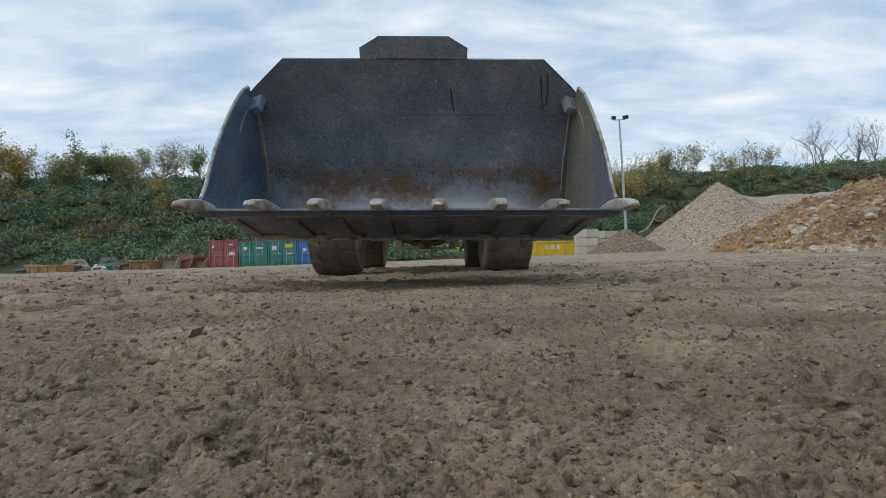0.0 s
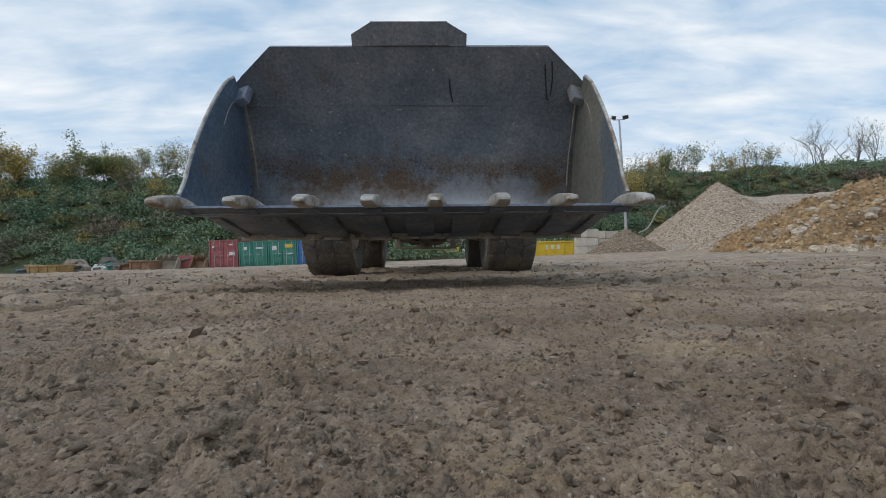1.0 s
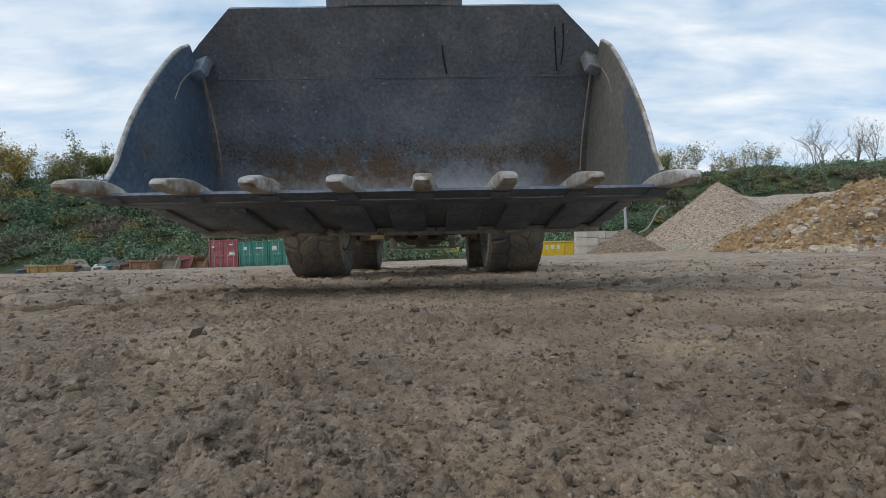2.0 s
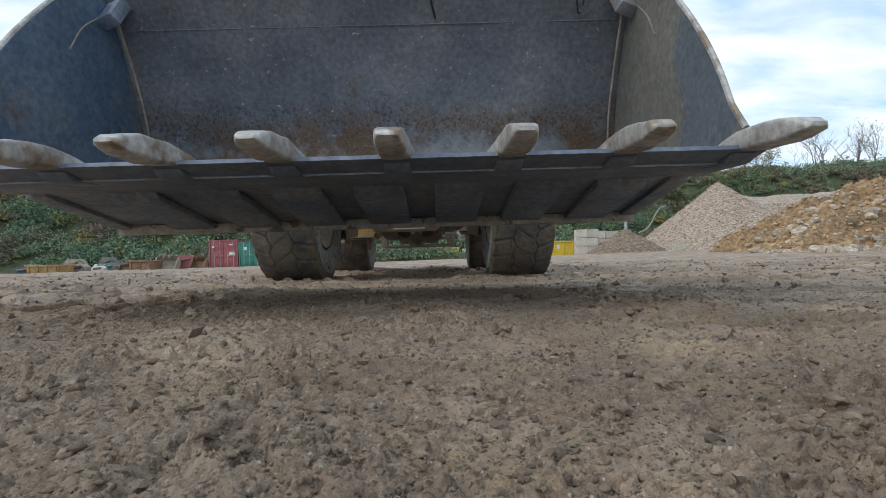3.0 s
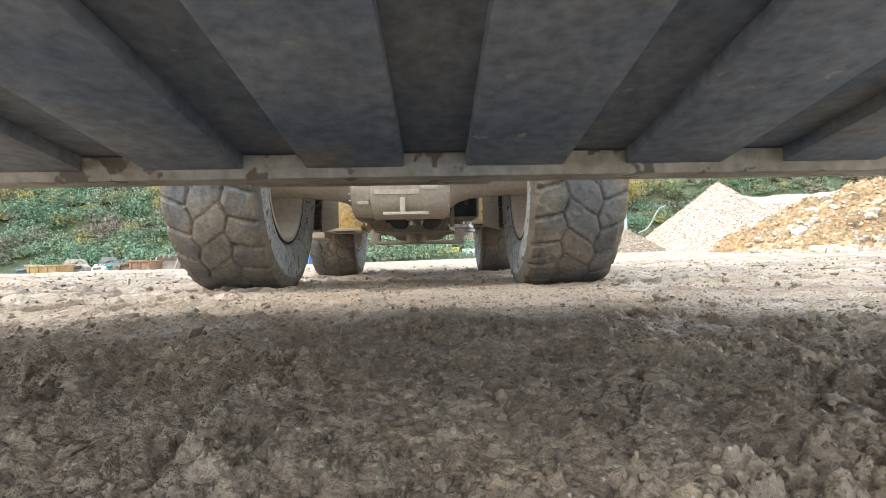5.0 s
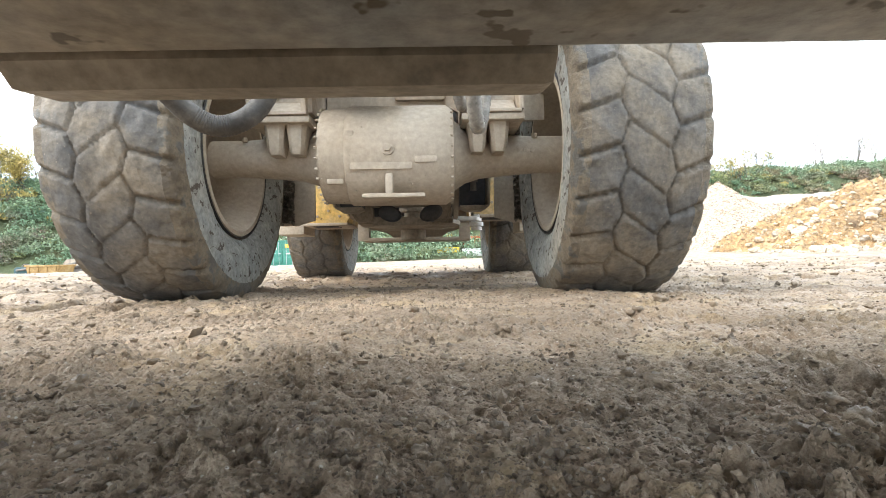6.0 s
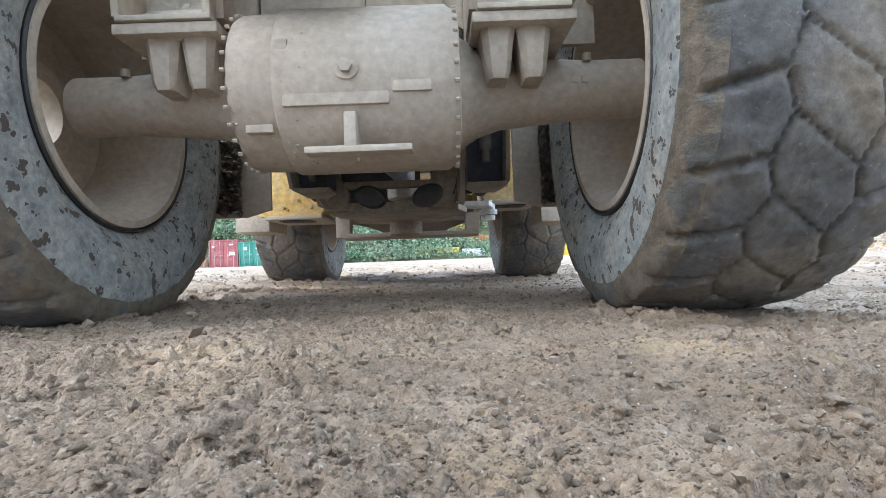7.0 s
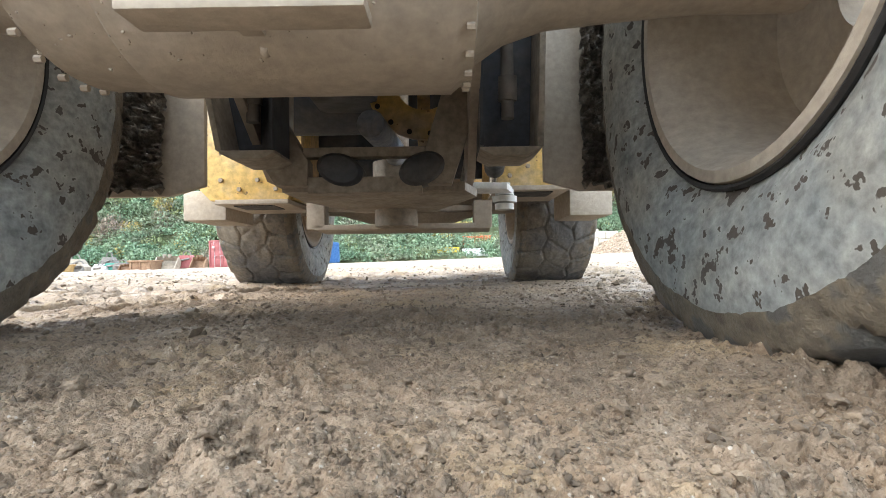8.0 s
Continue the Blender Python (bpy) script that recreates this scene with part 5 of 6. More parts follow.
for k, x in enumerate(xs_teeth):
    if k in (0, 7):
        s = -1 if k == 0 else 1
        tooth(s * 1.315, 3 * s, 0.046, bucket, 0.86)
    else:
        tooth(x, 0, 0.046, bucket, 0.92)
    bm = bmesh.new()
    y0, y1 = -3.72, -3.56
    xx = x if k not in (0, 7) else math.copysign(1.3, x)
    plate(bm, [(y0 - 0.02, 0.505), (y1, 0.498), (y1, 0.486), (y0 + 0.02, 0.48)], 0, xx - 0.045, xx + 0.045, 0.006)
    part("adapter_strap", bm, "dark_strap", bucket, "tooth adapter strap under the lip")

# --- front axle ---
bm = bmesh.new()
CY, CZ = -0.165, 0.73
arm = [(-0.96, 0.1), (-0.77, 0.1), (-0.6, 0.113), (-0.48, 0.125), (-0.4, 0.15), (-0.34, 0.19), (-0.3, 0.21), (0.3, 0.21), (0.34, 0.19), (0.4, 0.15), (0.48, 0.125), (0.6, 0.113), (0.77, 0.1), (0.96, 0.1)]
lathe(bm, arm, 32, centre=(-0.06, 0.748))
axle = part("front_axle", bm, "mudpaint", loader, "mud-coated cast axle with a large differential")
bm = bmesh.new()
lathe(bm, [(-0.335, 0.195), (-0.33, 0.236), (-0.315, 0.243), (-0.2, 0.247), (-0.195, 0.254), (-0.19, 0.257), (0.295, 0.257), (0.31, 0.245), (0.33, 0.24), (0.335, 0.2)], 56, centre=(CY, CZ))
dif = part("differential", bm, "mudpaint", axle, "round mud-coated differential housing")
for xx, r in ((-0.335, 0.243), (0.322, 0.246)):
    for k in range(30):
        t = 2 * math.pi * k / 30
        bm = bmesh.new()
        lathe(bm, [(xx - 0.006, 0.0062), (xx + 0.006, 0.0062)], 6, centre=(CY + r * math.cos(t), CZ + r * math.sin(t)))
        part("bolt", bm, "mudpaint", axle)
bm = bmesh.new()
box(bm, 0.0, 0.035, -0.415, -0.3, 0.5, 0.6, 0.006)
part("fin", bm, "mudpaint", axle)
bm = bmesh.new()
box(bm, -0.112, 0.19, -0.415, -0.35, 0.485, 0.505, 0.006)
part("foot_rib", bm, "mudpaint", axle)
for x0, x1, z0, z1, d in ((-0.17, 0.13, 0.62, 0.68, 0.002), (0.14, 0.25, 0.65, 0.685, 0.004), (-0.19, -0.15, 0.76, 0.81, 0.002), (-0.29, -0.21, 0.56, 0.585, 0.0)):
    bm = bmesh.new()
    zc = (z0 + z1) / 2
    ys = CY - math.sqrt(max(0.0, 0.256 ** 2 - (zc - CZ) ** 2))
    box(bm, x0, x1, ys - d, ys + 0.06, z0, z1, 0.005)
    part("pad", bm, "mudpaint", axle)
bm = bmesh.new()
for k in range(2):
    r, y0, y1 = ((0.036, -0.425, -0.4), (0.02, -0.44, -0.42))[k]
    n = (20, 6)[k]
    lo = [bm.verts.new((0.013 + r * math.cos(2 * math.pi * j / n), y0, 0.722 + r * math.sin(2 * math.pi * j / n))) for j in range(n)]
    hi = [bm.verts.new((v.co.x, y1, v.co.z)) for v in lo]
    bm.faces.new(lo)
    for j in range(n):
        bm.faces.new((lo[j], lo[(j + 1) % n], hi[(j + 1) % n], hi[j]))
part("drain_plug", bm, "mudpaint", axle, "hexagonal drain plug")
for s in (-1, 1):
    bm = bmesh.new()
    lathe(bm, [(-0.012, 0.015), (0.012, 0.015)], 8, centre=(0, 0))
    bmesh.ops.transform(bm, matrix=Matrix.Translation((s * 0.77, -0.13, 0.838)) @ pose(0, 0, 0, 0, 90, 0), verts=bm.verts)
    part("breather", bm, "mudpaint", axle)
    for x0 in (0.455, 0.565):
        bm = bmesh.new()
        ring = [(0.0, 0.054, 0.055), (-0.05, 0.046, 0.05), (-0.13, 0.036, 0.04), (-0.15, 0.028, 0.03)]
        rows = []
        for dz, a, b in ring:
            rows.append([bm.verts.new((s * x0 + a * sx_, -0.25 + b * sy_, 0.875 + dz)) for sx_, sy_ in ((-1, -0.6), (-0.6, -1), (0.6, -1), (1, -0.6), (1, 3.0), (-1, 3.0))])
        for a, b in zip(rows, rows[1:]):
            for k in range(6):
                bm.faces.new((a[k], a[(k + 1) % 6], b[(k + 1) % 6], b[k]))
        bm.faces.new(rows[0])
        bm.faces.new(rows[-1])
        part("lug", bm, "mudpaint", axle)
    bm = bmesh.new()
    box(bm, s * 0.53 - 0.155, s * 0.53 + 0.155, -0.34, 0.2, 0.872, 0.905, 0.006)
    part("seat_flange", bm, "mudpaint", axle)
    bm = bmesh.new()
    box(bm, s * 0.53 - 0.14, s * 0.53 + 0.14, -0.35, 0.2, 0.908, 0.925, 0.004)
    part("frame_foot", bm, "mudpaint", axle)

bm = bmesh.new()
for k in range(5):
    box(bm, 0.6 + k * 0.035, 0.622 + k * 0.035, -0.168, -0.15, 0.742, 0.766, 0.003)
part("cast_lettering", bm, "mudpaint", axle, "raised casting marks that cannot be read")
gm = np.random.default_rng(21)
crust = []
for k in range(170):
    t = gm.choice((gm.uniform(-0.9, 1.3), gm.normal(0.75, 0.25)))
    xx = gm.choice((gm.uniform(-0.32, 0.3), gm.normal(-0.18, 0.12)))
    xx = min(0.3, max(-0.31, xx))
    crust.append((xx, CY - 0.257 * math.cos(t), CZ - 0.257 * math.sin(t), 0.0018 * math.exp(abs(gm.normal()) * 0.6)))
crust_ob = lumps("mud_crust", crust, "mudpaint", 1, 0.7, "small lumps of dried mud stuck to the housing", "mud", flat=0.8)
crust_ob.parent = axle
if "category" in crust_ob:
    del crust_ob["category"]

# --- front frame ---
bm = bmesh.new()
plate(bm, [(-0.36, 1.0), (-0.33, 1.03), (0.34, 1.03), (0.37, 1.0), (0.37, 1.6), (-0.36, 1.6)], 1, 0.0, 0.03, 0.004)
plate(bm, [(-0.86, 0.99), (0.88, 0.99), (0.88, 1.7), (-0.86, 1.7)], 1, 0.12, 0.15)
for s in (-1, 1):
    plate(bm, [(-0.3, 0.93), (0.35, 0.93), (0.95, 0.5), (1.2, 0.5), (1.2, 1.7), (-0.1, 1.9), (-0.3, 1.4)], 0, s * 0.385 - 0.015, s * 0.385 + 0.015)
box(bm, -0.36, 0.36, 0.2, 1.1, 1.2, 1.24)
frame_ob = part("front_frame", bm, "mudpaint", loader, "mud-coated front frame")
# black block fills the gap above the axle as its shade
bm = bmesh.new()
box(bm, -0.35, 0.36, -0.02, 0.1, 0.94, 1.0)
part("gap_seal", bm, "black", frame_ob, "black block standing for the shade of the gap above the axle")
for s in (-1, 1):
    for xx, top in ((0.672, 1.14), (0.405, 1.2)):
        bm = bmesh.new()
        pts = [(-0.34, 0.926), (-0.35, 1.0), (-0.345, top - 0.03), (-0.31, top), (-0.26, top - 0.02), (-0.2, top - 0.1), (-0.1, top - 0.12), (0.02, top - 0.06), (0.1, top + 0.05), (0.1, 0.926)]
        plate(bm, pts, 0, s * xx - 0.012, s * xx + 0.012, 0.004)
        cheek = part("bracket_cheek", bm, "mudpaint", frame_ob)
        bm = bmesh.new()
        lathe(bm, [(s * xx - 0.014, 0.026), (s * xx + 0.014, 0.026)], 18, centre=(-0.29, 1.05))
        part("pin_hole", bm, "black", frame_ob, "dark pin hole")
    bm = bmesh.new()
    n_arc = 9
    arc = [(s * (0.54 + 0.12 * math.cos(math.pi * k / (n_arc - 1))), 1.12 - 0.11 * math.sin(math.pi * k / (n_arc - 1))) for k in range(n_arc)]
    plate(bm, [(s * 0.66, 0.926), (s * 0.42, 0.926)] + arc[::-1], 1, -0.2, -0.17, 0.004)
    part("bracket_web", bm, "mudpaint", frame_ob)
    bm = bmesh.new()
    plate(bm, [(-0.3, 0.935), (-0.2, 1.01), (-0.19, 1.01), (-0.19, 0.926), (-0.3, 0.926)], 0, s * 0.54 - 0.11, s * 0.54 + 0.11, 0.004)
    part("bracket_slope", bm, "mudpaint", frame_ob)
bm = bmesh.new()
box(bm, 0.02, 0.3, -0.03, -0.001, 1.07, 1.28, 0.02)
part("cover_plate", bm, "mudpaint", frame_ob, "bolted cover plate")
for x0, x1, r in ((-0.34, -0.25, 0.2), (-0.24, -0.02, 0.215), (-0.01, 0.1, 0.2)):
    bm = bmesh.new()
    lathe(bm, [(x0, r - 0.02), (x0 + 0.012, r), (x1 - 0.012, r), (x1, r - 0.02)], 40, centre=(-0.42, 1.205))
    part("pivot_boss", bm, "brown", frame_ob, "brown greasy pivot boss")
for s in (-1, 1):
    bm = bmesh.new()
    plate(bm, [(-0.1, 1.55), (-0.6, 1.62), (-1.5, 1.45), (-2.15, 1.0), (-2.3, 0.72), (-2.12, 0.66), (-1.9, 0.95), (-1.35, 1.2), (-0.5, 1.32), (-0.05, 1.3)], 0, s * 0.56 - 0.05, s * 0.56 + 0.05, 0.012)
    part("lift_arm", bm, "yellow", loader, "muddy yellow lift arm")
# caked mud guards behind the front wheels
for s in (-1, 1):
    bm = bmesh.new()
    xs, zs = np.linspace(0.82, 1.32, 56), np.linspace(0.47, 1.4, 104)
    X, Z = np.meshgrid(xs, zs)
    Y = 1.0 - 0.06 * np.abs(fbm(X * 46, Z * 46, 3, 101, 0.6)) - 0.02 * fbm(X * 9, Z * 5, 2, 105)
    vs = [[bm.verts.new((s * X[i, j], Y[i, j], Z[i, j] + (0.03 * vnoise(np.array(j * 0.7), np.array(0.5), 3) if i == 0 else 0))) for j in range(56)] for i in range(104)]
    for i in range(103):
        for j in range(55):
            bm.faces.new((vs[i][j], vs[i][j + 1], vs[i + 1][j + 1], vs[i + 1][j]))
    guard_ob = part("mud_layer", bm, "darkmud", loader, "thick caked dark mud on the fender")
    bm = bmesh.new()
    plate(bm, [(s * 0.68, 0.5), (s * 0.82, 0.46), (s * 1.34, 0.46), (s * 1.34, 1.41), (s * 0.68, 1.41)], 1, 1.03, 1.06, 0.004)
    part("fender_plate", bm, "mudpaint", loader, "grey-tan fender plate behind the front wheel")

# --- articulation ---
bm = bmesh.new()
plate(bm, [(-0.34, 0.94), (0.36, 0.94), (0.42, 1.15), (0.22, 1.8), (-0.16, 1.8), (-0.34, 1.25)], 2, 0.455, 0.49, 0.006)
hitch = part("lower_hitch", bm, "web", loader, "muddy lower hitch plate of the articulated joint")
bm = bmesh.new()
plate(bm, [(-0.66, 0.98), (-0.34, 0.47), (-0.22, 0.47), (-0.22, 0.56), (-0.46, 0.98)], 1, 0.86, 0.94, 0.006)
plate(bm, [(0.48, 0.98), (0.31, 0.47), (0.2, 0.47), (0.2, 0.56), (0.33, 0.98)], 1, 0.86, 0.94, 0.006)
plate(bm, [(-0.22, 0.44), (0.2, 0.44), (0.2, 0.5), (-0.22, 0.5)], 1, 0.86, 0.94, 0.006)
plate(bm, [(-0.24, 0.575), (0.26, 0.575), (0.26, 0.612), (-0.24, 0.612)], 1, 0.87, 0.93, 0.006)
part("hitch_web", bm, "web", hitch, "dark oily hitch web")
# solid near-black ovals stand for the shaded holes in the hitch web
for x0, lean in ((-0.1, 18), (0.2, -22)):
    bm = bmesh.new()
    lathe(bm, [(0.0, 0.03), (0.004, 0.068), (0.02, 0.083), (0.1, 0.085), (0.1, 0.03)], 24)
    bmesh.ops.transform(bm, matrix=Matrix.Translation((x0, 0.83, 0.525)) @ pose(0, 0, 0, 0, lean, 0) @ pose(0, 0, 0, 0, 0, 90) @ Matrix.Diagonal((1, 1.05, 0.7, 1)), verts=bm.verts)
    part("hitch_boss", bm, "oily", hitch, "solid oval boss of the hitch web, its black standing for a shaded hole")
# dark mass added above the joint to close off the open sky
bm = bmesh.new()
lathe(bm, [(-0.5, 0.16), (-0.47, 0.2), (-0.06, 0.2), (-0.03, 0.16)], 32, centre=(1.5, 1.02))
box(bm, -0.5, 0.0, 1.3, 2.0, 0.95, 1.25, 0.05)
box(bm, -0.3, 0.0, 0.4, 1.4, 0.88, 1.2, 0.05)
part("transmission", bm, "oily", loader, "added dark block above the joint that shuts out the sky")
bm = bmesh.new()
box(bm, -1.2, 1.2, 1.06, 2.7, 1.42, 1.5, 0.02)
part("platform", bm, "yellow", loader, "cab platform")
bm = bmesh.new()
n = 28
ring = [[bm.verts.new((0.2 + r * math.cos(2 * math.pi * k / n), y, 0.98 + r * math.sin(2 * math.pi * k / n))) for k in range(n)] for r, y in ((0.26, 1.22), (0.13, 1.22), (0.13, 1.245), (0.26, 1.245))]
for a, b in zip(ring, ring[1:] + ring[:1]):
    for k in range(n):
        bm.faces.new((a[k], a[(k + 1) % n], b[(k + 1) % n], b[k]))
part("coupling_disc", bm, "yellow", hitch, "yellow coupling disc with bolt holes")
for k in range(16):
    bm = bmesh.new()
    t = 2 * math.pi * k / 16 + 0.1
    lathe(bm, [(-0.004, 0.012), (0.004, 0.012)], 10)
    bmesh.ops.transform(bm, matrix=Matrix.Translation((0.2 + 0.235 * math.cos(t), 1.218, 0.98 + 0.235 * math.sin(t))) @ pose(0, 0, 0, 0, 0, 90), verts=bm.verts)
    part("bolt_hole", bm, "black", hitch)
# dark sheets added behind the joint, also closing off the sky
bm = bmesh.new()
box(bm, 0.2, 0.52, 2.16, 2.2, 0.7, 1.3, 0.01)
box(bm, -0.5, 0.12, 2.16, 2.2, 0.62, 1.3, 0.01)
part("bulkhead", bm, "oily", hitch, "added dark sheets behind the joint that shut out the sky")
for k, (xa, za) in enumerate(((0.3, 0.95), (0.34, 1.05), (0.38, 0.9))):
    bm = bmesh.new()
    tube(bm, curve_points([(xa, 2.1, za - 0.3), (xa + 0.04, 2.02, za), (xa - 0.03, 2.08, za + 0.3)], 6), 0.014, 8)
    part("joint_hose", bm, "hose", hitch)
bm = bmesh.new()
lathe(bm, [(0.36, 0.07), (0.37, 0.11), (0.46, 0.11), (0.47, 0.075), (0.6, 0.075), (0.61, 0.12), (0.7, 0.12), (0.71, 0.07), (1.1, 0.07)], 28)
bmesh.ops.transform(bm, matrix=Matrix.Translation((0.03, 1.65, 0)) @ pose(0, 0, 0, 0, -90, 0), verts=bm.verts)
part("hinge_pin", bm, "web", hitch, "greasy hinge pin")
bm = bmesh.new()
plate(bm, [(-0.43, 1.78), (0.53, 1.78), (0.56, 2.2), (-0.46, 2.2)], 2, 0.365, 0.395, 0.005)
plate(bm, [(-0.43, 1.86), (0.53, 1.86), (0.53, 1.93), (-0.43, 1.93)], 2, 0.47, 0.5, 0.005)
for xx in (-0.425, 0.49):
    box(bm, xx - 0.05, xx + 0.05, 1.78, 1.9, 0.37, 0.52, 0.006)
part("rear_hitch", bm, "mudpaint", hitch)
bm = bmesh.new()
tube(bm, [(0.0, 0.95, 0.72), (0.04, 1.4, 0.72), (0.05, 2.2, 0.72)], 0.055, 14)
part("drive_shaft", bm, "under", hitch, "oily drive shaft")
for s in (-1, 1):
    bm = bmesh.new()
    tube(bm, [(s * 0.5, 1.15, 0.68), (s * 0.53, 1.5, 0.64)], 0.05, 16)
    cyl = part("steering_cylinder", bm, "black", loader, "dark steering cylinder")
    bm = bmesh.new()
    tube(bm, [(s * 0.53, 1.5, 0.64), (s * 0.57, 2.04, 0.6)], 0.026, 12)
    part("rod", bm, "rod", cyl, "chrome rod")
    # frame pockets beside the joint; near-black sheets stand for the shade in them
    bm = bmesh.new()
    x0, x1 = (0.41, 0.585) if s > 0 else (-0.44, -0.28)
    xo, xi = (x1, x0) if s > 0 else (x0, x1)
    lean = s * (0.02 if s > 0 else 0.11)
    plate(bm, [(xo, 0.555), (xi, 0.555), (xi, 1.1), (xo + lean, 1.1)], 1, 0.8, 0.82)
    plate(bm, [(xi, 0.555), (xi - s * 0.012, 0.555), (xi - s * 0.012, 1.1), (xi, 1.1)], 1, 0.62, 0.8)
    part("pocket_back", bm, "oily", frame_ob, "near-black sheet standing for the shade in the frame pocket")
    bm = bmesh.new()
    plate(bm, [(x0 - 0.01, 0.545), (x0 + 0.03, 0.525), (x1 - 0.03, 0.525), (x1 + 0.01, 0.545), (x1 + 0.01, 0.554), (x0 - 0.01, 0.554)], 1, 0.64, 0.84, 0.004)
    part("pocket_ledge", bm, "web", frame_ob, "tan ledge under the pocket")
    bm = bmesh.new()
    plate(bm, [(xo + s * 0.002, 0.556), (xo + s * 0.022, 0.556), (xo + s * 0.022 + lean, 1.12), (xo + s * 0.002 + lean, 1.12)], 1, 0.64, 0.86, 0.003)
    part("pocket_wall", bm, "web", frame_ob)
    bm = bmesh.new()
    xp = (x0 + x1) / 2
    tube(bm, [(xp, 0.7, 0.66), (xp, 0.69, 1.15)], 0.022, 12)
    tube(bm, [(xp, 0.7, 0.72), (xp, 0.69, 0.8)], 0.032, 12)
    part("grease_pipe", bm, "grey", frame_ob, "grey pipe in the pocket")
bm = bmesh.new()
for z0, r in ((0.43, 0.045), (0.465, 0.06), (0.5, 0.045), (0.53, 0.03)):
    lathe(bm, [(z0, r), (z0 + 0.028, r)], 16)
bmesh.ops.transform(bm, matrix=Matrix.Translation((0.57, 1.45, 0)) @ pose(0, 0, 0, 0, -90, 0), verts=bm.verts)
part("rod_eye", bm, "white", hitch, "pale stacked pin fitting")
bm = bmesh.new()
plate(bm, [(0.36, 1.2), (0.56, 1.25), (0.6, 1.38), (0.36, 1.4)], 2, 0.5, 0.53, 0.006)
part("valve_plate", bm, "white", hitch)

# --- rear frame ---
bm = bmesh.new()
for s in (-1, 1):
    low = 0.535 if s < 0 else 0.59
    plate(bm, [(s * 0.5, low + 0.12), (s * 0.58, low), (s * 1.0, low), (s * 1.06, low + 0.06), (s * 1.06, 1.42), (s * 0.5, 1.35)], 1, 1.78, 1.83, 0.006)
    plate(bm, [(1.83, low + 0.01), (2.75, low + 0.01), (2.75, 1.2), (1.83, 1.2)], 0, s * 0.58 - 0.02, s * 0.58 + 0.02)
plate(bm, [(-0.5, 0.9), (0.5, 0.9), (0.5, 1.3), (-0.5, 1.3)], 1, 2.3, 2.34)
rear = part("rear_frame", bm, "yellow", loader, "mud-spattered yellow rear frame")
for s in (-1, 1):
    low = 0.535 if s < 0 else 0.59
    bm = bmesh.new()
    box(bm, s * 0.76 - 0.2, s * 0.76 + 0.2, 1.74, 2.28, low - 0.026, low, 0.006)
    part("belly_guard", bm, "mudpaint", rear)
    bm = bmesh.new()
    box(bm, s * 0.77 - 0.11, s * 0.77 + 0.11, 1.8, 2.0, low - 0.031, low - 0.024)
    part("slot", bm, "black", rear, "dark slot in the belly guard")
    for k in range(4):
        bm = bmesh.new()
        lathe(bm, [(0.0, 0.014), (0.012, 0.012)], 6)
        bmesh.ops.transform(bm, matrix=Matrix.Translation((s * (0.64 + 0.1 * k), 1.776, low + 0.06 + 0.05 * (k % 2))) @ pose(0, 0, 0, 0, 0, -90), verts=bm.verts)
        part("bolt", bm, "mudpaint", rear)
    bm = bmesh.new()
    box(bm, s * 1.16 - 0.13, s * 1.16 + 0.13, 2.05, 2.5, 0.45, 0.63, 0.015)
    part("step_box", bm, "mudpaint", rear, "muddy lower step")
    bm = bmesh.new()
    box(bm, s * 1.05 - 0.01, s * 1.05 + 0.01, 1.84, 2.6, low + 0.06, 1.3, 0.004)
    part("side_skirt", bm, "yellow", rear)
bm = bmesh.new()
lathe(bm, [(-0.96, 0.12), (-0.6, 0.13), (-0.36, 0.2), (-0.28, 0.26), (0.28, 0.26), (0.36, 0.2), (0.6, 0.13), (0.96, 0.12)], 32, centre=(BASE, 0.72))
part("rear_axle", bm, "mudpaint", loader, "mud-coated rear axle")
# hood and cab stay out of view; plain masses added to block skylight
bm = bmesh.new()
plate(bm, [(2.2, 1.25), (4.9, 1.05), (5.15, 1.2), (5.1, 2.1), (4.4, 2.25), (2.9, 2.35), (2.2, 2.35)], 0, -0.85, 0.85, 0.05)
part("engine_hood", bm, "yellow", loader, "plain yellow hood, unseen, added to block the sky")
bm = bmesh.new()
plate(bm, [(0.95, 1.55), (2.4, 1.5), (2.45, 3.25), (1.3, 3.3), (0.9, 2.2)], 0, -0.78, 0.78, 0.05)
part("cab", bm, "glass", loader, "plain dark cab, unseen, added to block the sky")
for s in (-1, 1):
    bm = bmesh.new()
    plate(bm, [(2.75, 1.62), (2.95, 1.7), (4.1, 1.7), (4.4, 1.5), (4.4, 1.55), (4.15, 1.76), (2.9, 1.76), (2.7, 1.66)], 0, s * 1.12 - 0.3, s * 1.12 + 0.3, 0.006)
    part("rear_fender", bm, "yellow", loader)

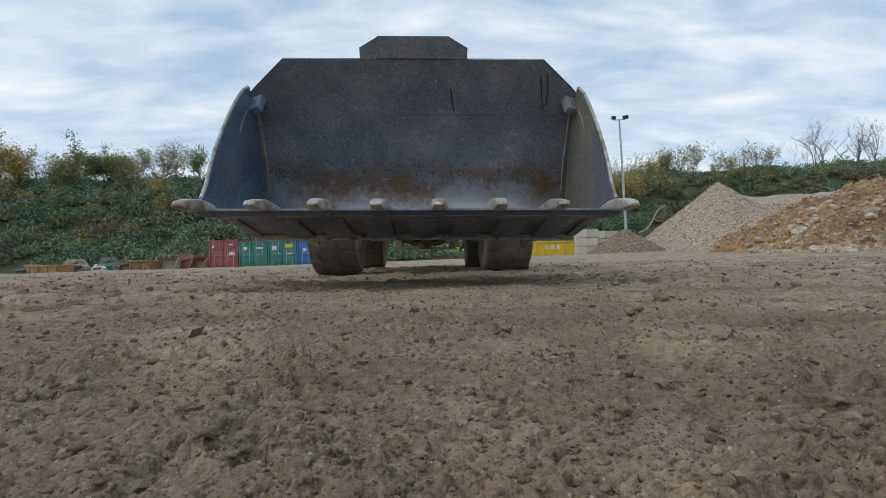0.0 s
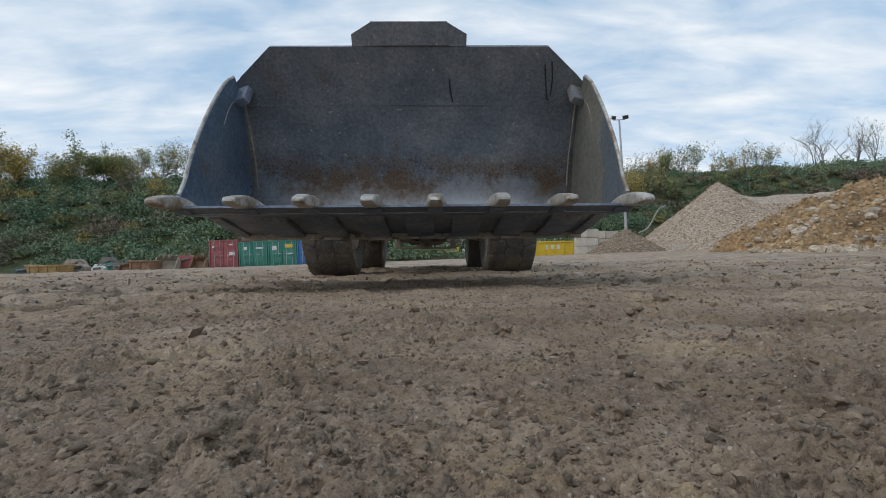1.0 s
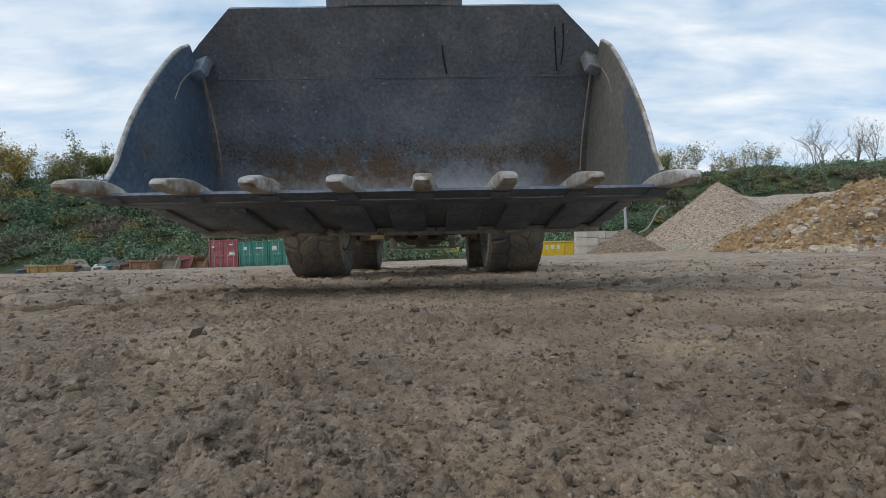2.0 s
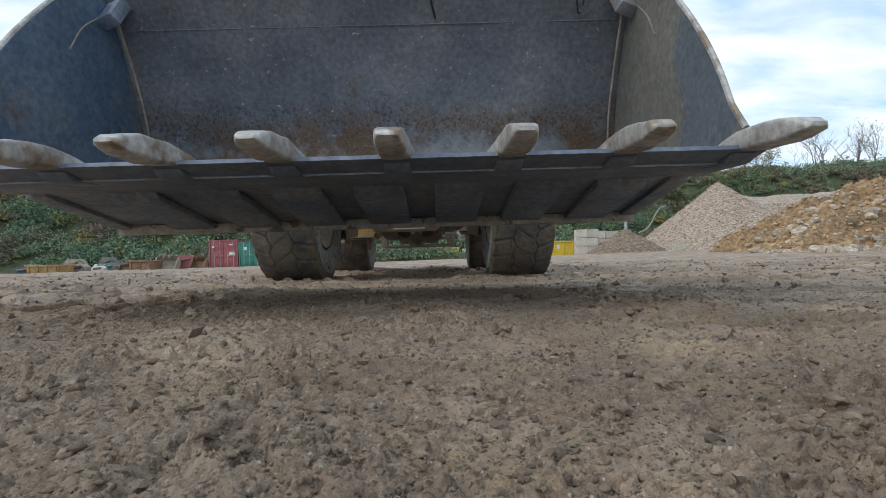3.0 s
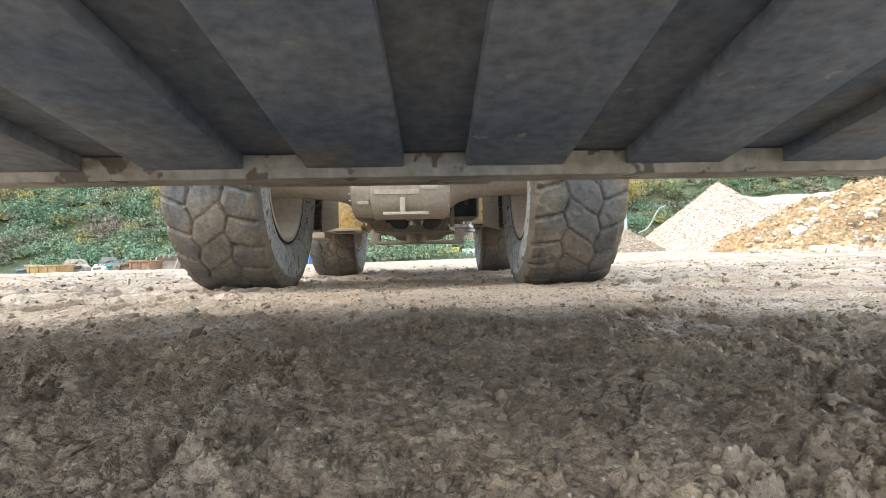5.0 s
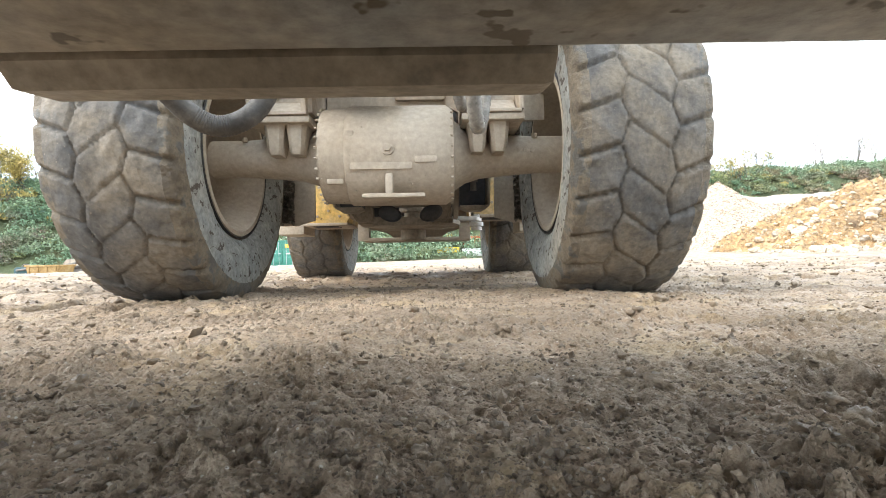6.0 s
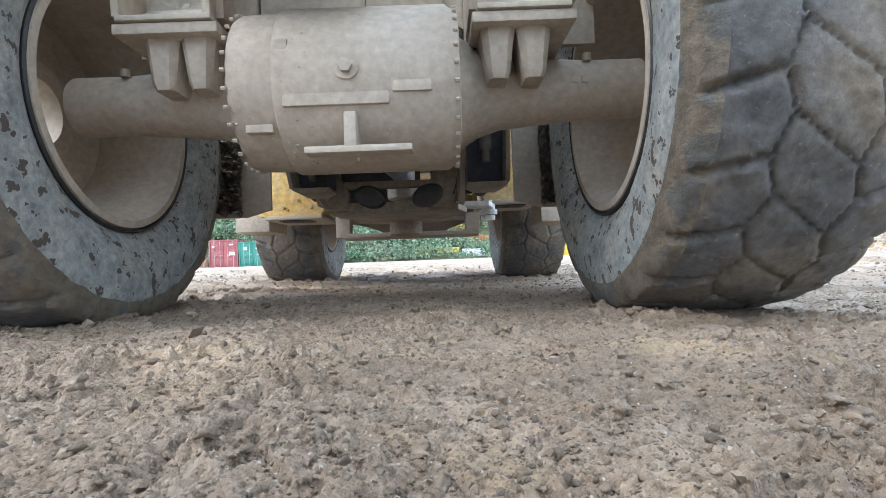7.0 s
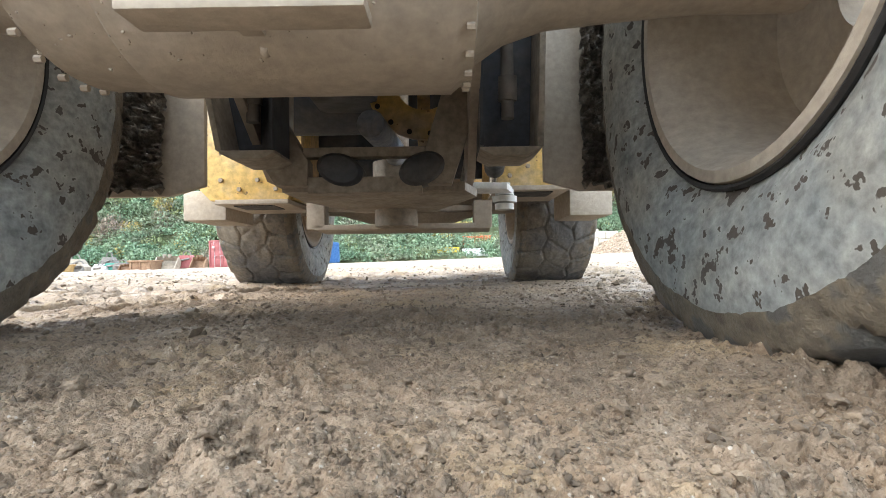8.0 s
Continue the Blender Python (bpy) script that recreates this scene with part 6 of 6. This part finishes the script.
# --- hoses ---
HOSES = [([(-0.66, -1.55, 0.86), (-0.6, -1.3, 0.74), (-0.53, -1.22, 0.655), (-0.45, -1.18, 0.63), (-0.36, -1.15, 0.68), (-0.31, -1.1, 0.8), (-0.3, -0.95, 1.0), (-0.3, -0.7, 1.15)], 0.034, "darkhose"),
         ([(0.31, -1.5, 1.0), (0.34, -1.42, 0.78), (0.37, -1.34, 0.575), (0.4, -1.26, 0.72), (0.41, -1.1, 0.95), (0.38, -0.6, 1.2)], 0.021, "hose"),
         ([(0.27, -1.3, 1.05), (0.29, -1.25, 0.85), (0.33, -1.2, 0.68), (0.36, -1.12, 0.76), (0.36, -0.9, 1.0), (0.33, -0.5, 1.2)], 0.017, "hose"),
         ([(0.44, -1.4, 1.05), (0.46, -1.3, 0.85), (0.475, -1.2, 0.74), (0.48, -1.08, 0.84), (0.45, -0.6, 1.2)], 0.016, "hose")]
for ctrl, r, mat in HOSES:
    bm = bmesh.new()
    tube(bm, curve_points(ctrl, 22), r, 14, ridge=0.05 if r > 0.03 else 0.13)
    part("hydraulic_hose", bm, mat, loader, "spiral-wrapped hydraulic hose")

# ---------- what moves ----------
# seconds, across, ahead of the camera, turn, roll, pitch of the loader
PATH = [(0.0, -0.294, 6.995, 1.22, 0.99, 0.21), (0.5, -0.289, 6.912, 1.11, 0.94, 0.28), (1.0, -0.291, 6.746, 0.98, 0.70, 0.26), (1.5, -0.296, 6.492, 0.87, 0.54, 0.16), (1.7, -0.302, 6.362, 0.82, 0.42, 0.12),
        (2.25, -0.335, 5.955, 0.70, -0.1, 0.06), (2.8, -0.359, 5.519, 0.61, -0.47, 0.08), (3.0, -0.361, 5.366, 0.60, -0.46, 0.16), (3.5, -0.322, 5.010, 0.72, 0.13, 0.43), (4.0, -0.293, 4.646, 0.80, 0.39, 0.10), (4.5, -0.290, 4.237, 0.80, 0.24, -0.08),
        (5.15, -0.285, 3.655, 0.70, 0.25, 0.03), (5.8, -0.279, 3.045, 0.58, 0.27, -0.07), (6.0, -0.274, 2.846, 0.54, 0.2, -0.13), (6.5, -0.263, 2.331, 0.41, -0.2, -0.25), (7.0, -0.262, 1.825, 0.26, -0.93, -0.35), (7.5, -0.267, 1.393, -0.03, -0.55, -0.36), (8.0, -0.278, 1.012, -0.2, 0.42, -0.33)]


def motions():
    walk(loader, [(t, pose(x, y, 0.0, pitch, roll, turn)) for t, x, y, turn, roll, pitch in PATH])
    for k, (w, s, back) in enumerate(wheels):
        start = (0, 47, 110, 200)[k]
        walk(w, [(t, pose(s * TRACK, back, HUB, start + math.degrees((PATH[0][2] - y) / 0.775))) for t, x, y, *_ in PATH])


motions()
